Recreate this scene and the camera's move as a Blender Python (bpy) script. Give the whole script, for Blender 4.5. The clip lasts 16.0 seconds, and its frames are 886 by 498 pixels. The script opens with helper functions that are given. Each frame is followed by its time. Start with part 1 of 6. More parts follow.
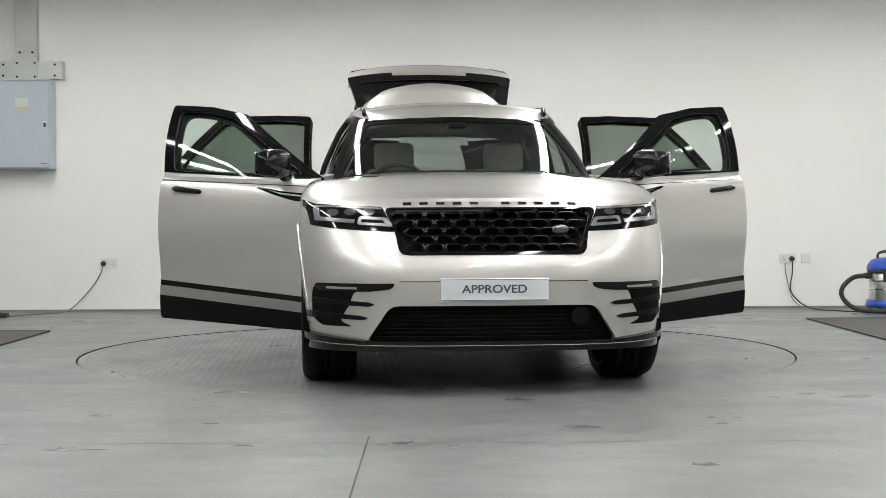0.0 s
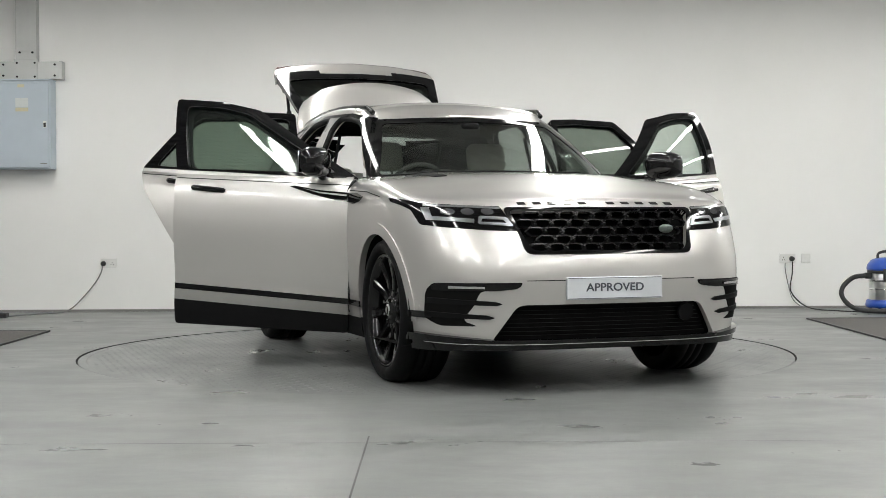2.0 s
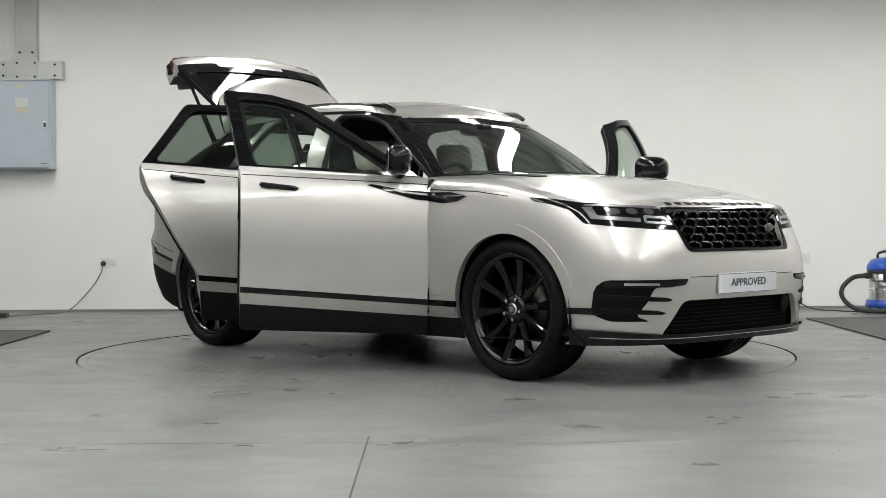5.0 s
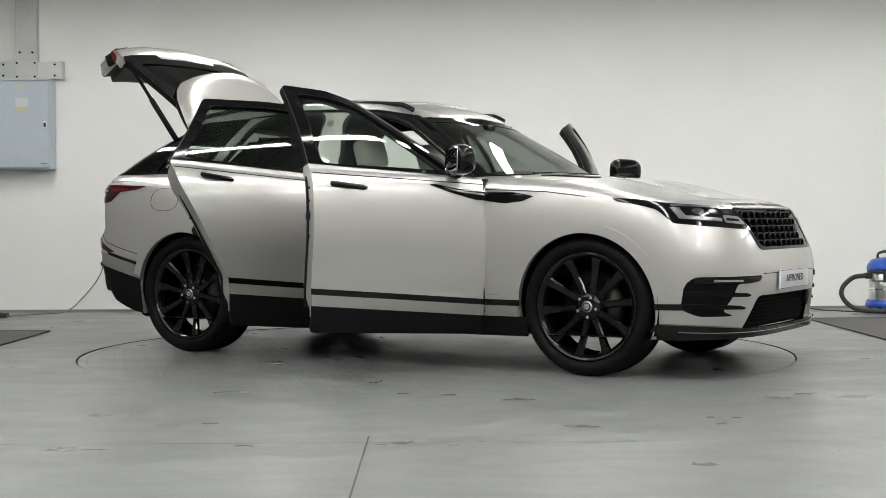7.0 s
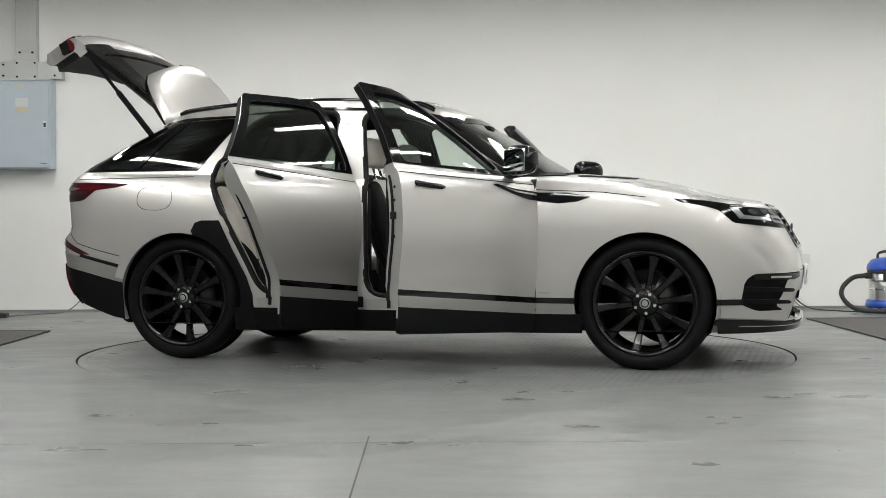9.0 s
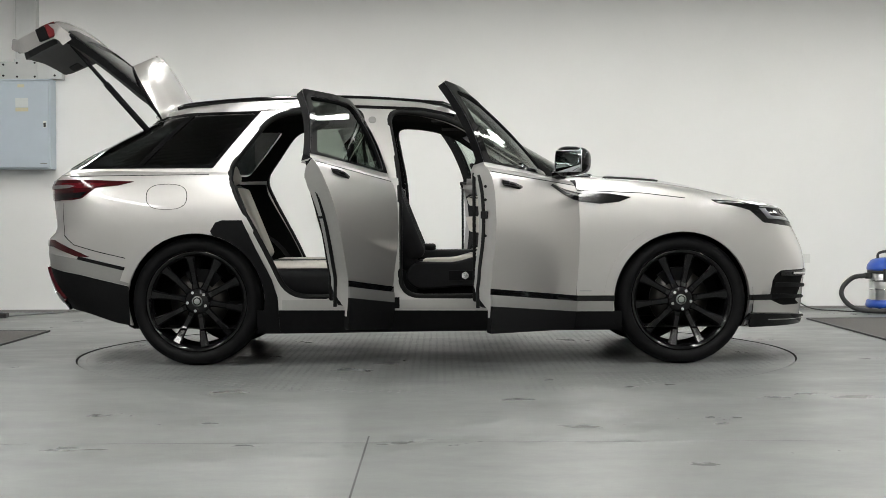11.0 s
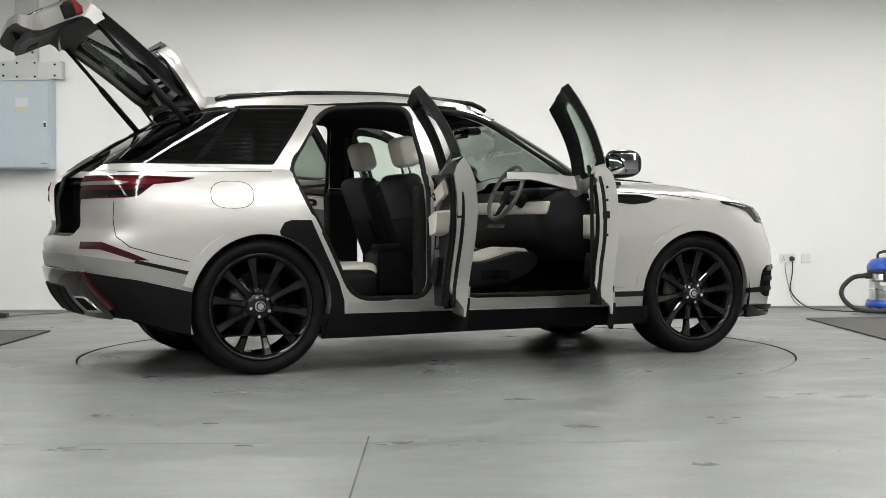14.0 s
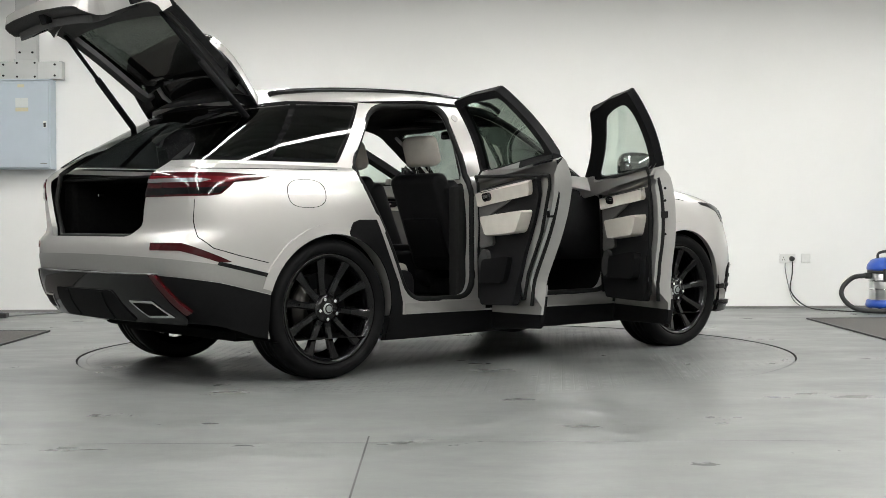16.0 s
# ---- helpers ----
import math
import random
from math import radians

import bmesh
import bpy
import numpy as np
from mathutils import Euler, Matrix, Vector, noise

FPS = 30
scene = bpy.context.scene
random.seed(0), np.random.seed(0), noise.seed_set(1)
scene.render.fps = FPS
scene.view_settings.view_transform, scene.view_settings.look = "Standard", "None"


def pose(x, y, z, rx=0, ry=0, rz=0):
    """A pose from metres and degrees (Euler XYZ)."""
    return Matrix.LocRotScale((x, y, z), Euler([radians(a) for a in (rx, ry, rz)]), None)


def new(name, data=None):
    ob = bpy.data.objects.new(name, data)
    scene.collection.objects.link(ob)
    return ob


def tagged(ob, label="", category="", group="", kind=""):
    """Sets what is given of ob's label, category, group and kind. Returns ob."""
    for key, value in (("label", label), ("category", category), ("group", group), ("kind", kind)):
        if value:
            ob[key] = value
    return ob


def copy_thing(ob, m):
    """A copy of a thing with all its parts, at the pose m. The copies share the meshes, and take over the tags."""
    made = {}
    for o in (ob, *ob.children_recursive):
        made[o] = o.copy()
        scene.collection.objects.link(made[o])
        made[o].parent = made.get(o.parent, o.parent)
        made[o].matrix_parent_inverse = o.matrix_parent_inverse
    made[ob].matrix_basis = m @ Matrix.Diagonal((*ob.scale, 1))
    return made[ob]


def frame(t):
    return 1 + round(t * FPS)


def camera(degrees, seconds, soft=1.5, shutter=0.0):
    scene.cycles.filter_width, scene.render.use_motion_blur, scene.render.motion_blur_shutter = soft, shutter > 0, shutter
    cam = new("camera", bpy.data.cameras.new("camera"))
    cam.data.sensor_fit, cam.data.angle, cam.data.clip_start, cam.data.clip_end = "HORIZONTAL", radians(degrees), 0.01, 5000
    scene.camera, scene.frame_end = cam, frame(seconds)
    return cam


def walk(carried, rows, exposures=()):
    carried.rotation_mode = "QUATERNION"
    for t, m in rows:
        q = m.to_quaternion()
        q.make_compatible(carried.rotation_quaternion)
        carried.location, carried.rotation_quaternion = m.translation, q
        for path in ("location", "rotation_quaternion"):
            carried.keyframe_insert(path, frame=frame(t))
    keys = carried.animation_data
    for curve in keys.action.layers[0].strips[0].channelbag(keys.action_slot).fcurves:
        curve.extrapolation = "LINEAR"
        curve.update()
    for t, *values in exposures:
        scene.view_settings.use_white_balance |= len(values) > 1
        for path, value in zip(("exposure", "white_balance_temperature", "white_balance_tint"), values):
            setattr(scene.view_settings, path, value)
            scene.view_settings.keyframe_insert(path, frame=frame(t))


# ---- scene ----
cam = camera(36.12, 16.0, soft=0.6)
EYE = pose(0, -8.850, 0.851, 90 - 1.216, 0, -0.280) @ pose(0, 0, 0, 0, 0, -0.231)
walk(cam, [(0, EYE), (16, EYE)], exposures=[(0, -0.18), (4, -0.23), (8.5, -0.23), (11.5, -0.20), (13, -0.08), (16, 0.03)])

# ---- world and light ----
world = bpy.data.worlds.new("world")
scene.world = world
world.use_nodes = True
world.node_tree.nodes["Background"].inputs[0].default_value = (0.5, 0.52, 0.55, 1)
world.node_tree.nodes["Background"].inputs[1].default_value = 0.05
TUBE_POWER = 48.5          # glow of the tube diffusers
WALL_LEFT, WALL_RIGHT, WALL_FRONT, CEILING = -5.6, 7.3, -11.5, 3.9


def back_wall_y(x):
    return 4.000 + 0.0103 * x


# ---- materials ----
def material(name, color=(0.5, 0.5, 0.5), rough=0.5, metal=0.0, coat=0.0, coat_rough=0.03, spec=0.5,
             emit=None, power=0.0, grain=0.0, scale=20.0, bump=0.0, bump_scale=200.0, rough_var=0.0):
    m = bpy.data.materials.new(name)
    m.use_nodes = True
    nt = m.node_tree
    b = nt.nodes["Principled BSDF"]
    b.inputs["Base Color"].default_value = (*color, 1)
    b.inputs["Roughness"].default_value = rough
    b.inputs["Metallic"].default_value = metal
    b.inputs["Coat Weight"].default_value = coat
    b.inputs["Coat Roughness"].default_value = coat_rough
    b.inputs["Specular IOR Level"].default_value = spec
    if emit:
        b.inputs["Emission Color"].default_value = (*emit, 1)
        b.inputs["Emission Strength"].default_value = power
    tc = nt.nodes.new("ShaderNodeTexCoord")
    if grain or rough_var:
        n1 = nt.nodes.new("ShaderNodeTexNoise")
        n1.inputs["Scale"].default_value = scale
        n1.inputs["Detail"].default_value = 6
        n1.inputs["Roughness"].default_value = 0.6
        nt.links.new(tc.outputs["Object"], n1.inputs["Vector"])
        if grain:
            mr = nt.nodes.new("ShaderNodeMapRange")
            mr.inputs[1].default_value, mr.inputs[2].default_value = 0.25, 0.75
            mr.inputs[3].default_value, mr.inputs[4].default_value = 1 - grain, 1 + grain
            nt.links.new(n1.outputs["Fac"], mr.inputs[0])
            mx = nt.nodes.new("ShaderNodeVectorMath")
            mx.operation = "SCALE"
            mx.inputs[0].default_value = color
            nt.links.new(mr.outputs[0], mx.inputs["Scale"])
            nt.links.new(mx.outputs[0], b.inputs["Base Color"])
        if rough_var:
            mr = nt.nodes.new("ShaderNodeMapRange")
            mr.inputs[1].default_value, mr.inputs[2].default_value = 0.3, 0.7
            mr.inputs[3].default_value, mr.inputs[4].default_value = max(0.02, rough - rough_var), rough + rough_var
            nt.links.new(n1.outputs["Fac"], mr.inputs[0])
            nt.links.new(mr.outputs[0], b.inputs["Roughness"])
    if bump:
        n2 = nt.nodes.new("ShaderNodeTexNoise")
        n2.inputs["Scale"].default_value = bump_scale
        n2.inputs["Detail"].default_value = 4
        nt.links.new(tc.outputs["Object"], n2.inputs["Vector"])
        bp = nt.nodes.new("ShaderNodeBump")
        bp.inputs["Strength"].default_value = bump
        bp.inputs["Distance"].default_value = 0.002
        nt.links.new(n2.outputs["Fac"], bp.inputs["Height"])
        nt.links.new(bp.outputs[0], b.inputs["Normal"])
    return m


def glass_material(name, tint, gloss_rough=0.0):
    """A pane: tinted see-through with mirror gloss by Fresnel."""
    m = bpy.data.materials.new(name)
    m.use_nodes = True
    nt = m.node_tree
    out = nt.nodes["Material Output"]
    nt.nodes.remove(nt.nodes["Principled BSDF"])
    tr = nt.nodes.new("ShaderNodeBsdfTransparent")
    tr.inputs[0].default_value = (*tint, 1)
    gl = nt.nodes.new("ShaderNodeBsdfGlossy")
    gl.inputs["Roughness"].default_value = gloss_rough
    lw = nt.nodes.new("ShaderNodeLayerWeight")
    pw = nt.nodes.new("ShaderNodeMath")
    pw.operation = "POWER"
    pw.inputs[1].default_value = 4.0
    ma = nt.nodes.new("ShaderNodeMath")
    ma.operation = "MULTIPLY_ADD"
    ma.inputs[1].default_value, ma.inputs[2].default_value = 0.9, 0.055
    mx = nt.nodes.new("ShaderNodeMixShader")
    nt.links.new(lw.outputs["Facing"], pw.inputs[0])
    nt.links.new(pw.outputs[0], ma.inputs[0])
    nt.links.new(ma.outputs[0], mx.inputs[0])
    nt.links.new(tr.outputs[0], mx.inputs[1])
    nt.links.new(gl.outputs[0], mx.inputs[2])
    nt.links.new(mx.outputs[0], out.inputs[0])
    return m


PAINT = material("silver_paint", (0.565, 0.55, 0.533), 0.37, 0.74, coat=1.0, coat_rough=0.012, bump=0.02, bump_scale=900)
# Body silver in a darker tone, for door shuts and sill faces
JAMB = material("darker_jamb_silver", (0.46, 0.45, 0.435), 0.34, 0.7, coat=0.6, grain=0.03, scale=30)
SATIN = material("satin_grey_trim", (0.30, 0.295, 0.285), 0.45, 0.6, grain=0.03, scale=60)
GLOSS_BLACK = material("gloss_black", (0.004, 0.004, 0.0045), 0.08, 0.0, spec=0.22, coat=0.25, coat_rough=0.02, rough_var=0.03, scale=5)
BLACK = material("black_plastic", (0.005, 0.005, 0.0055), 0.62, spec=0.10, bump=0.25, bump_scale=700, grain=0.15, scale=40)
VOID = material("dark_underside", (0.006, 0.006, 0.006), 0.9, spec=0.08, grain=0.3, scale=12)
RUBBER = material("tyre_rubber", (0.005, 0.005, 0.0055), 0.55, spec=0.10, bump=0.2, bump_scale=260, grain=0.25, scale=18, rough_var=0.1)
SEAL = material("rubber_seal", (0.008, 0.008, 0.008), 0.6, spec=0.15, grain=0.2, scale=50)
CHROME = material("chrome", (0.78, 0.78, 0.78), 0.12, 1.0, rough_var=0.04, scale=30)
ALLOY_BLACK = material("black_alloy", (0.004, 0.004, 0.0045), 0.14, 0.0, spec=0.2, coat=0.35, coat_rough=0.04, rough_var=0.05, scale=9)
STEEL = material("brake_steel", (0.07, 0.066, 0.062), 0.38, 1.0, grain=0.1, scale=40)
CREAM = material("cream_leather", (0.62, 0.585, 0.53), 0.5, bump=0.35, bump_scale=420, grain=0.06, scale=14)
EBONY = material("ebony_leather", (0.008, 0.008, 0.009), 0.55, spec=0.16, bump=0.35, bump_scale=420, grain=0.2, scale=14)
GRILLE_BLACK = material("grille_black", (0.004, 0.004, 0.0045), 0.26, spec=0.12, rough_var=0.05, scale=20)
GREY_LEATHER = material("grey_leather", (0.10, 0.097, 0.094), 0.45, bump=0.3, bump_scale=420, grain=0.06, scale=14)
CARPET = material("black_carpet", (0.008, 0.008, 0.008), 0.95, spec=0.05, bump=0.6, bump_scale=900, grain=0.3, scale=50)
HEADLINER = material("ebony_headliner", (0.012, 0.012, 0.012), 0.9, spec=0.1, bump=0.3, bump_scale=900, grain=0.15, scale=60)
GREY_TRIM = material("grey_tailgate_lining", (0.05, 0.05, 0.05), 0.65, spec=0.3, bump=0.3, bump_scale=500, grain=0.1, scale=20)
PANE = glass_material("clear_green_pane", (0.84, 0.90, 0.86))
PANE_REAR = glass_material("tinted_green_pane", (0.50, 0.55, 0.51))
PANE_PRIVACY = glass_material("privacy_pane", (0.30, 0.33, 0.31))
PANE_DARK = glass_material("dark_privacy_pane", (0.13, 0.14, 0.14))
WINDSCREEN = glass_material("windscreen_pane", (0.58, 0.63, 0.60))
LENS = glass_material("clear_lens", (0.85, 0.86, 0.88))
RED_LENS = material("red_lens", (0.036, 0.003, 0.0045), 0.10, spec=0.3, coat=0.3, rough_var=0.03, scale=40)
RED_BRIGHT = material("bright_red_lens", (0.085, 0.005, 0.008), 0.14, spec=0.3, coat=0.2, rough_var=0.03, scale=40)
RED_MATT = material("dull_red_lens", (0.11, 0.008, 0.010), 0.45, spec=0.15, grain=0.15, scale=60)
LAMP_GREY = material("lamp_reflector", (0.2, 0.205, 0.215), 0.28, 0.7, grain=0.05, scale=60)
LAMP_DARK = material("dark_projector", (0.06, 0.06, 0.065), 0.15, 0.3, coat=0.5, rough_var=0.04, scale=60)
PLATE_WHITE = material("plate_white", (0.56, 0.58, 0.61), 0.3, coat=0.6, grain=0.03, scale=30)
PLATE_INK = material("plate_ink", (0.05, 0.055, 0.07), 0.4, grain=0.05, scale=50)
EMBLEM_GREY = material("emblem_grey", (0.35, 0.37, 0.36), 0.3, 0.7, grain=0.05, scale=100)
EMBLEM_DARK = material("emblem_dark_grey", (0.11, 0.13, 0.12), 0.3, 0.6, grain=0.3, scale=90)
DIFFUSER = material("tube_diffuser", (0.9, 0.9, 0.9), 0.4, emit=(0.985, 0.985, 0.950), power=TUBE_POWER)
LAMP_HOUSING = material("lamp_housing", (0.7, 0.7, 0.7), 0.5, grain=0.04, scale=10)


# ---- mesh helpers ----
def part(name, bm, mat, parent=None, label="", smooth=False):
    me = bpy.data.meshes.new(name)
    bm.normal_update()
    bm.to_mesh(me)
    bm.free()
    for m in (mat if isinstance(mat, (list, tuple)) else [mat]):
        me.materials.append(m)
    if smooth:
        me.polygons.foreach_set("use_smooth", [True] * len(me.polygons))
    ob = new(name, me)
    if parent is not None:
        ob.parent = parent
    if label:
        tagged(ob, label)
    return ob


def box(x0, x1, y0, y1, z0, z1, bevel=0.0, segs=2, bm=None):
    tmp = bmesh.new()
    bmesh.ops.create_cube(tmp, size=1.0)
    for v in tmp.verts:
        v.co = Vector(((x0 + x1) / 2 + v.co.x * (x1 - x0), (y0 + y1) / 2 + v.co.y * (y1 - y0), (z0 + z1) / 2 + v.co.z * (z1 - z0)))
    if bevel:
        bmesh.ops.bevel(tmp, geom=tmp.edges[:], offset=bevel, segments=segs, affect="EDGES", profile=0.5)
    return joined(bm, tmp)


def joined(bm, tmp, m=None):
    if m is not None:
        tmp.transform(m)
    if bm is None:
        return tmp
    me = bpy.data.meshes.new("tmp")
    tmp.to_mesh(me)
    tmp.free()
    bm.from_mesh(me)
    bpy.data.meshes.remove(me)
    return bm


def cylinder(p0, p1, r0, r1=None, segs=16, caps=True, bm=None):
    r1 = r0 if r1 is None else r1
    p0, p1 = Vector(p0), Vector(p1)
    d = p1 - p0
    tmp = bmesh.new()
    bmesh.ops.create_cone(tmp, cap_ends=caps, segments=segs, radius1=r0, radius2=r1, depth=d.length)
    tmp.transform(Matrix.Translation((p0 + p1) / 2) @ d.to_track_quat("Z", "Y").to_matrix().to_4x4())
    return joined(bm, tmp)


def lathe(profile, segs=48, bm=None, close=False):
    """Turns a profile of (radius, y) about the y axis."""
    tmp = bmesh.new()
    rings = []
    for r, y in profile:
        rings.append([tmp.verts.new((r * math.sin(a), y, r * math.cos(a))) for a in (2 * math.pi * k / segs for k in range(segs))])
    pairs = list(zip(rings, rings[1:])) + ([(rings[-1], rings[0])] if close else [])
    for a, b in pairs:
        for k in range(segs):
            tmp.faces.new((a[k], a[(k + 1) % segs], b[(k + 1) % segs], b[k]))
    bmesh.ops.recalc_face_normals(tmp, faces=tmp.faces[:])
    return joined(bm, tmp)


def tube(points, r, segs=10, bm=None, cyclic=False):
    """A round tube along points."""
    tmp = bmesh.new()
    pts = [Vector(p) for p in points]
    rings = []
    side = None
    n = len(pts)
    for i, p in enumerate(pts):
        d = (pts[(i + 1) % n] - pts[i - 1]) if cyclic else (pts[min(i + 1, n - 1)] - pts[max(i - 1, 0)])
        d.normalize()
        if side is None:
            side = d.orthogonal().normalized()
        side = (side - d * side.dot(d)).normalized()
        up = d.cross(side)
        rr = r(i / (n - 1)) if callable(r) else r
        rings.append([tmp.verts.new(p + rr * (math.cos(a) * side + math.sin(a) * up)) for a in (2 * math.pi * k / segs for k in range(segs))])
    for a, b in list(zip(rings, rings[1:])) + ([(rings[-1], rings[0])] if cyclic else []):
        for k in range(segs):
            tmp.faces.new((a[k], a[(k + 1) % segs], b[(k + 1) % segs], b[k]))
    if not cyclic:
        tmp.faces.new(rings[0][::-1])
        tmp.faces.new(rings[-1])
    bmesh.ops.recalc_face_normals(tmp, faces=tmp.faces[:])
    return joined(bm, tmp)


def smooth_path(points, n=8):
    """Catmull-Rom through points."""
    pts = [Vector(p) for p in points]
    out = []
    for i in range(len(pts) - 1):
        p0, p1, p2, p3 = pts[max(i - 1, 0)], pts[i], pts[i + 1], pts[min(i + 2, len(pts) - 1)]
        for k in range(n):
            t = k / n
            out.append(0.5 * ((2 * p1) + (p2 - p0) * t + (2 * p0 - 5 * p1 + 4 * p2 - p3) * t * t + (3 * p1 - p0 - 3 * p2 + p3) * t ** 3))
    out.append(pts[-1])
    return out


def plate(outline, depth, axis="y", at=0.0, bevel=0.0, bm=None):
    """A flat plate: a 2D outline given thickness depth along an axis, from at."""
    tmp = bmesh.new()
    make = {"y": lambda a, b: (a, at, b), "x": lambda a, b: (at, a, b), "z": lambda a, b: (a, b, at)}[axis]
    f = tmp.faces.new([tmp.verts.new(make(a, b)) for a, b in outline])
    r = bmesh.ops.extrude_face_region(tmp, geom=[f])
    d = Vector({"y": (0, depth, 0), "x": (depth, 0, 0), "z": (0, 0, depth)}[axis])
    for v in r["geom"]:
        if isinstance(v, bmesh.types.BMVert):
            v.co += d
    bmesh.ops.recalc_face_normals(tmp, faces=tmp.faces[:])
    if bevel:
        bmesh.ops.bevel(tmp, geom=tmp.edges[:], offset=bevel, segments=2, affect="EDGES", profile=0.5)
    return joined(bm, tmp)


def rounded(poly, r=0.03, n=4):
    """A polygon with its corners rounded."""
    out = []
    m = len(poly)
    for i in range(m):
        p = Vector(poly[i])
        a, b = Vector(poly[i - 1]) - p, Vector(poly[(i + 1) % m]) - p
        rr = min(r, a.length * 0.45, b.length * 0.45)
        s, e = p + a.normalized() * rr, p + b.normalized() * rr
        for k in range(n + 1):
            t = k / n
            out.append(tuple((1 - t) ** 2 * s + 2 * t * (1 - t) * p + t * t * e))
    return out


def curve(x, xs, ys):
    """Smooth monotone interpolation through few knots, flat outside them."""
    n = len(xs)
    if x <= xs[0]:
        return ys[0]
    if x >= xs[-1]:
        return ys[-1]
    i = 0
    while x > xs[i + 1]:
        i += 1

    def rise(k):
        return (ys[k + 1] - ys[k]) / (xs[k + 1] - xs[k])

    def slope(k):
        if k == 0:
            return rise(0)
        if k == n - 1:
            return rise(n - 2)
        a, b = rise(k - 1), rise(k)
        return 0.0 if a * b <= 0 else 2 * a * b / (a + b)

    h = xs[i + 1] - xs[i]
    t = (x - xs[i]) / h
    return ((1 + 2 * t) * (1 - t) ** 2 * ys[i] + t * (1 - t) ** 2 * h * slope(i)
            + t * t * (3 - 2 * t) * ys[i + 1] + t * t * (t - 1) * h * slope(i + 1))


# ---- room ----
def floor_material():
    m = material("grey_epoxy_floor", (0.225, 0.232, 0.228), 0.42, spec=0.45)
    nt = m.node_tree
    b = nt.nodes["Principled BSDF"]
    tc = nt.nodes.new("ShaderNodeTexCoord")

    def noise_at(scale, detail, stretch=(1, 1, 1)):
        mp = nt.nodes.new("ShaderNodeMapping")
        mp.inputs["Scale"].default_value = stretch
        n = nt.nodes.new("ShaderNodeTexNoise")
        n.inputs["Scale"].default_value, n.inputs["Detail"].default_value = scale, detail
        n.inputs["Roughness"].default_value = 0.65
        nt.links.new(tc.outputs["Object"], mp.inputs[0])
        nt.links.new(mp.outputs[0], n.inputs["Vector"])
        return n

    big, fine, streak = noise_at(0.8, 6), noise_at(30, 6), noise_at(1.6, 8, (0.75, 1.25, 1))
    ramp = nt.nodes.new("ShaderNodeValToRGB")
    ramp.color_ramp.elements[0].position, ramp.color_ramp.elements[1].position = 0.36, 0.64
    ramp.color_ramp.elements[0].color = (0.110, 0.115, 0.112, 1)
    ramp.color_ramp.elements[1].color = (0.153, 0.159, 0.155, 1)
    add = nt.nodes.new("ShaderNodeMath")
    add.operation = "MULTIPLY_ADD"
    add.inputs[1].default_value = 0.35
    nt.links.new(streak.outputs["Fac"], add.inputs[0])
    sub = nt.nodes.new("ShaderNodeMath")
    sub.operation = "MULTIPLY_ADD"
    sub.inputs[1].default_value = 0.65
    nt.links.new(big.outputs["Fac"], sub.inputs[0])
    nt.links.new(add.outputs[0], sub.inputs[2])
    nt.links.new(sub.outputs[0], ramp.inputs[0])
    spots = noise_at(2.6, 7)
    dark = nt.nodes.new("ShaderNodeMapRange")
    dark.inputs[1].default_value, dark.inputs[2].default_value = 0.58, 0.72
    dark.inputs[3].default_value, dark.inputs[4].default_value = 1.0, 0.985
    nt.links.new(spots.outputs["Fac"], dark.inputs[0])
    sc = nt.nodes.new("ShaderNodeVectorMath")
    sc.operation = "SCALE"
    nt.links.new(ramp.outputs[0], sc.inputs[0])
    nt.links.new(dark.outputs[0], sc.inputs["Scale"])
    nt.links.new(sc.outputs[0], b.inputs["Base Color"])
    rr = nt.nodes.new("ShaderNodeMapRange")
    rr.inputs[1].default_value, rr.inputs[2].default_value = 0.3, 0.7
    rr.inputs[3].default_value, rr.inputs[4].default_value = 0.24, 0.44
    nt.links.new(streak.outputs["Fac"], rr.inputs[0])
    nt.links.new(rr.outputs[0], b.inputs["Roughness"])
    bp = nt.nodes.new("ShaderNodeBump")
    bp.inputs["Strength"].default_value, bp.inputs["Distance"].default_value = 0.12, 0.002
    nt.links.new(fine.outputs["Fac"], bp.inputs["Height"])
    nt.links.new(bp.outputs[0], b.inputs["Normal"])
    return m


FLOOR = floor_material()
WALL = material("white_wall_paint", (0.84, 0.837, 0.822), 0.7, grain=0.018, scale=1.4, bump=0.12, bump_scale=160)
# Grey picked to darken what the car reflects on its left
DIMMING_WALL = material("reflection_dimming_grey", (0.20, 0.20, 0.20), 0.7, grain=0.05, scale=1.4)
MIRROR_GLASS = material("mirror_glass", (0.30, 0.31, 0.32), 0.02, 1.0, rough_var=0.01, scale=10)
CEILING_PAINT = material("grey_ceiling_paint", (0.45, 0.45, 0.44), 0.85, grain=0.04, scale=2)
# Shade inside the turntable's groove, put into the colour of its walls
GROOVE_SHADE = material("groove_shade", (0.02, 0.02, 0.02), 0.9, grain=0.3, scale=20)
DISC_R, GROOVE = 2.264, 0.024


def setting(name, bm, mat, label, category, smooth=False):
    return tagged(part(name, bm, mat, smooth=smooth), label, category, kind="structure")


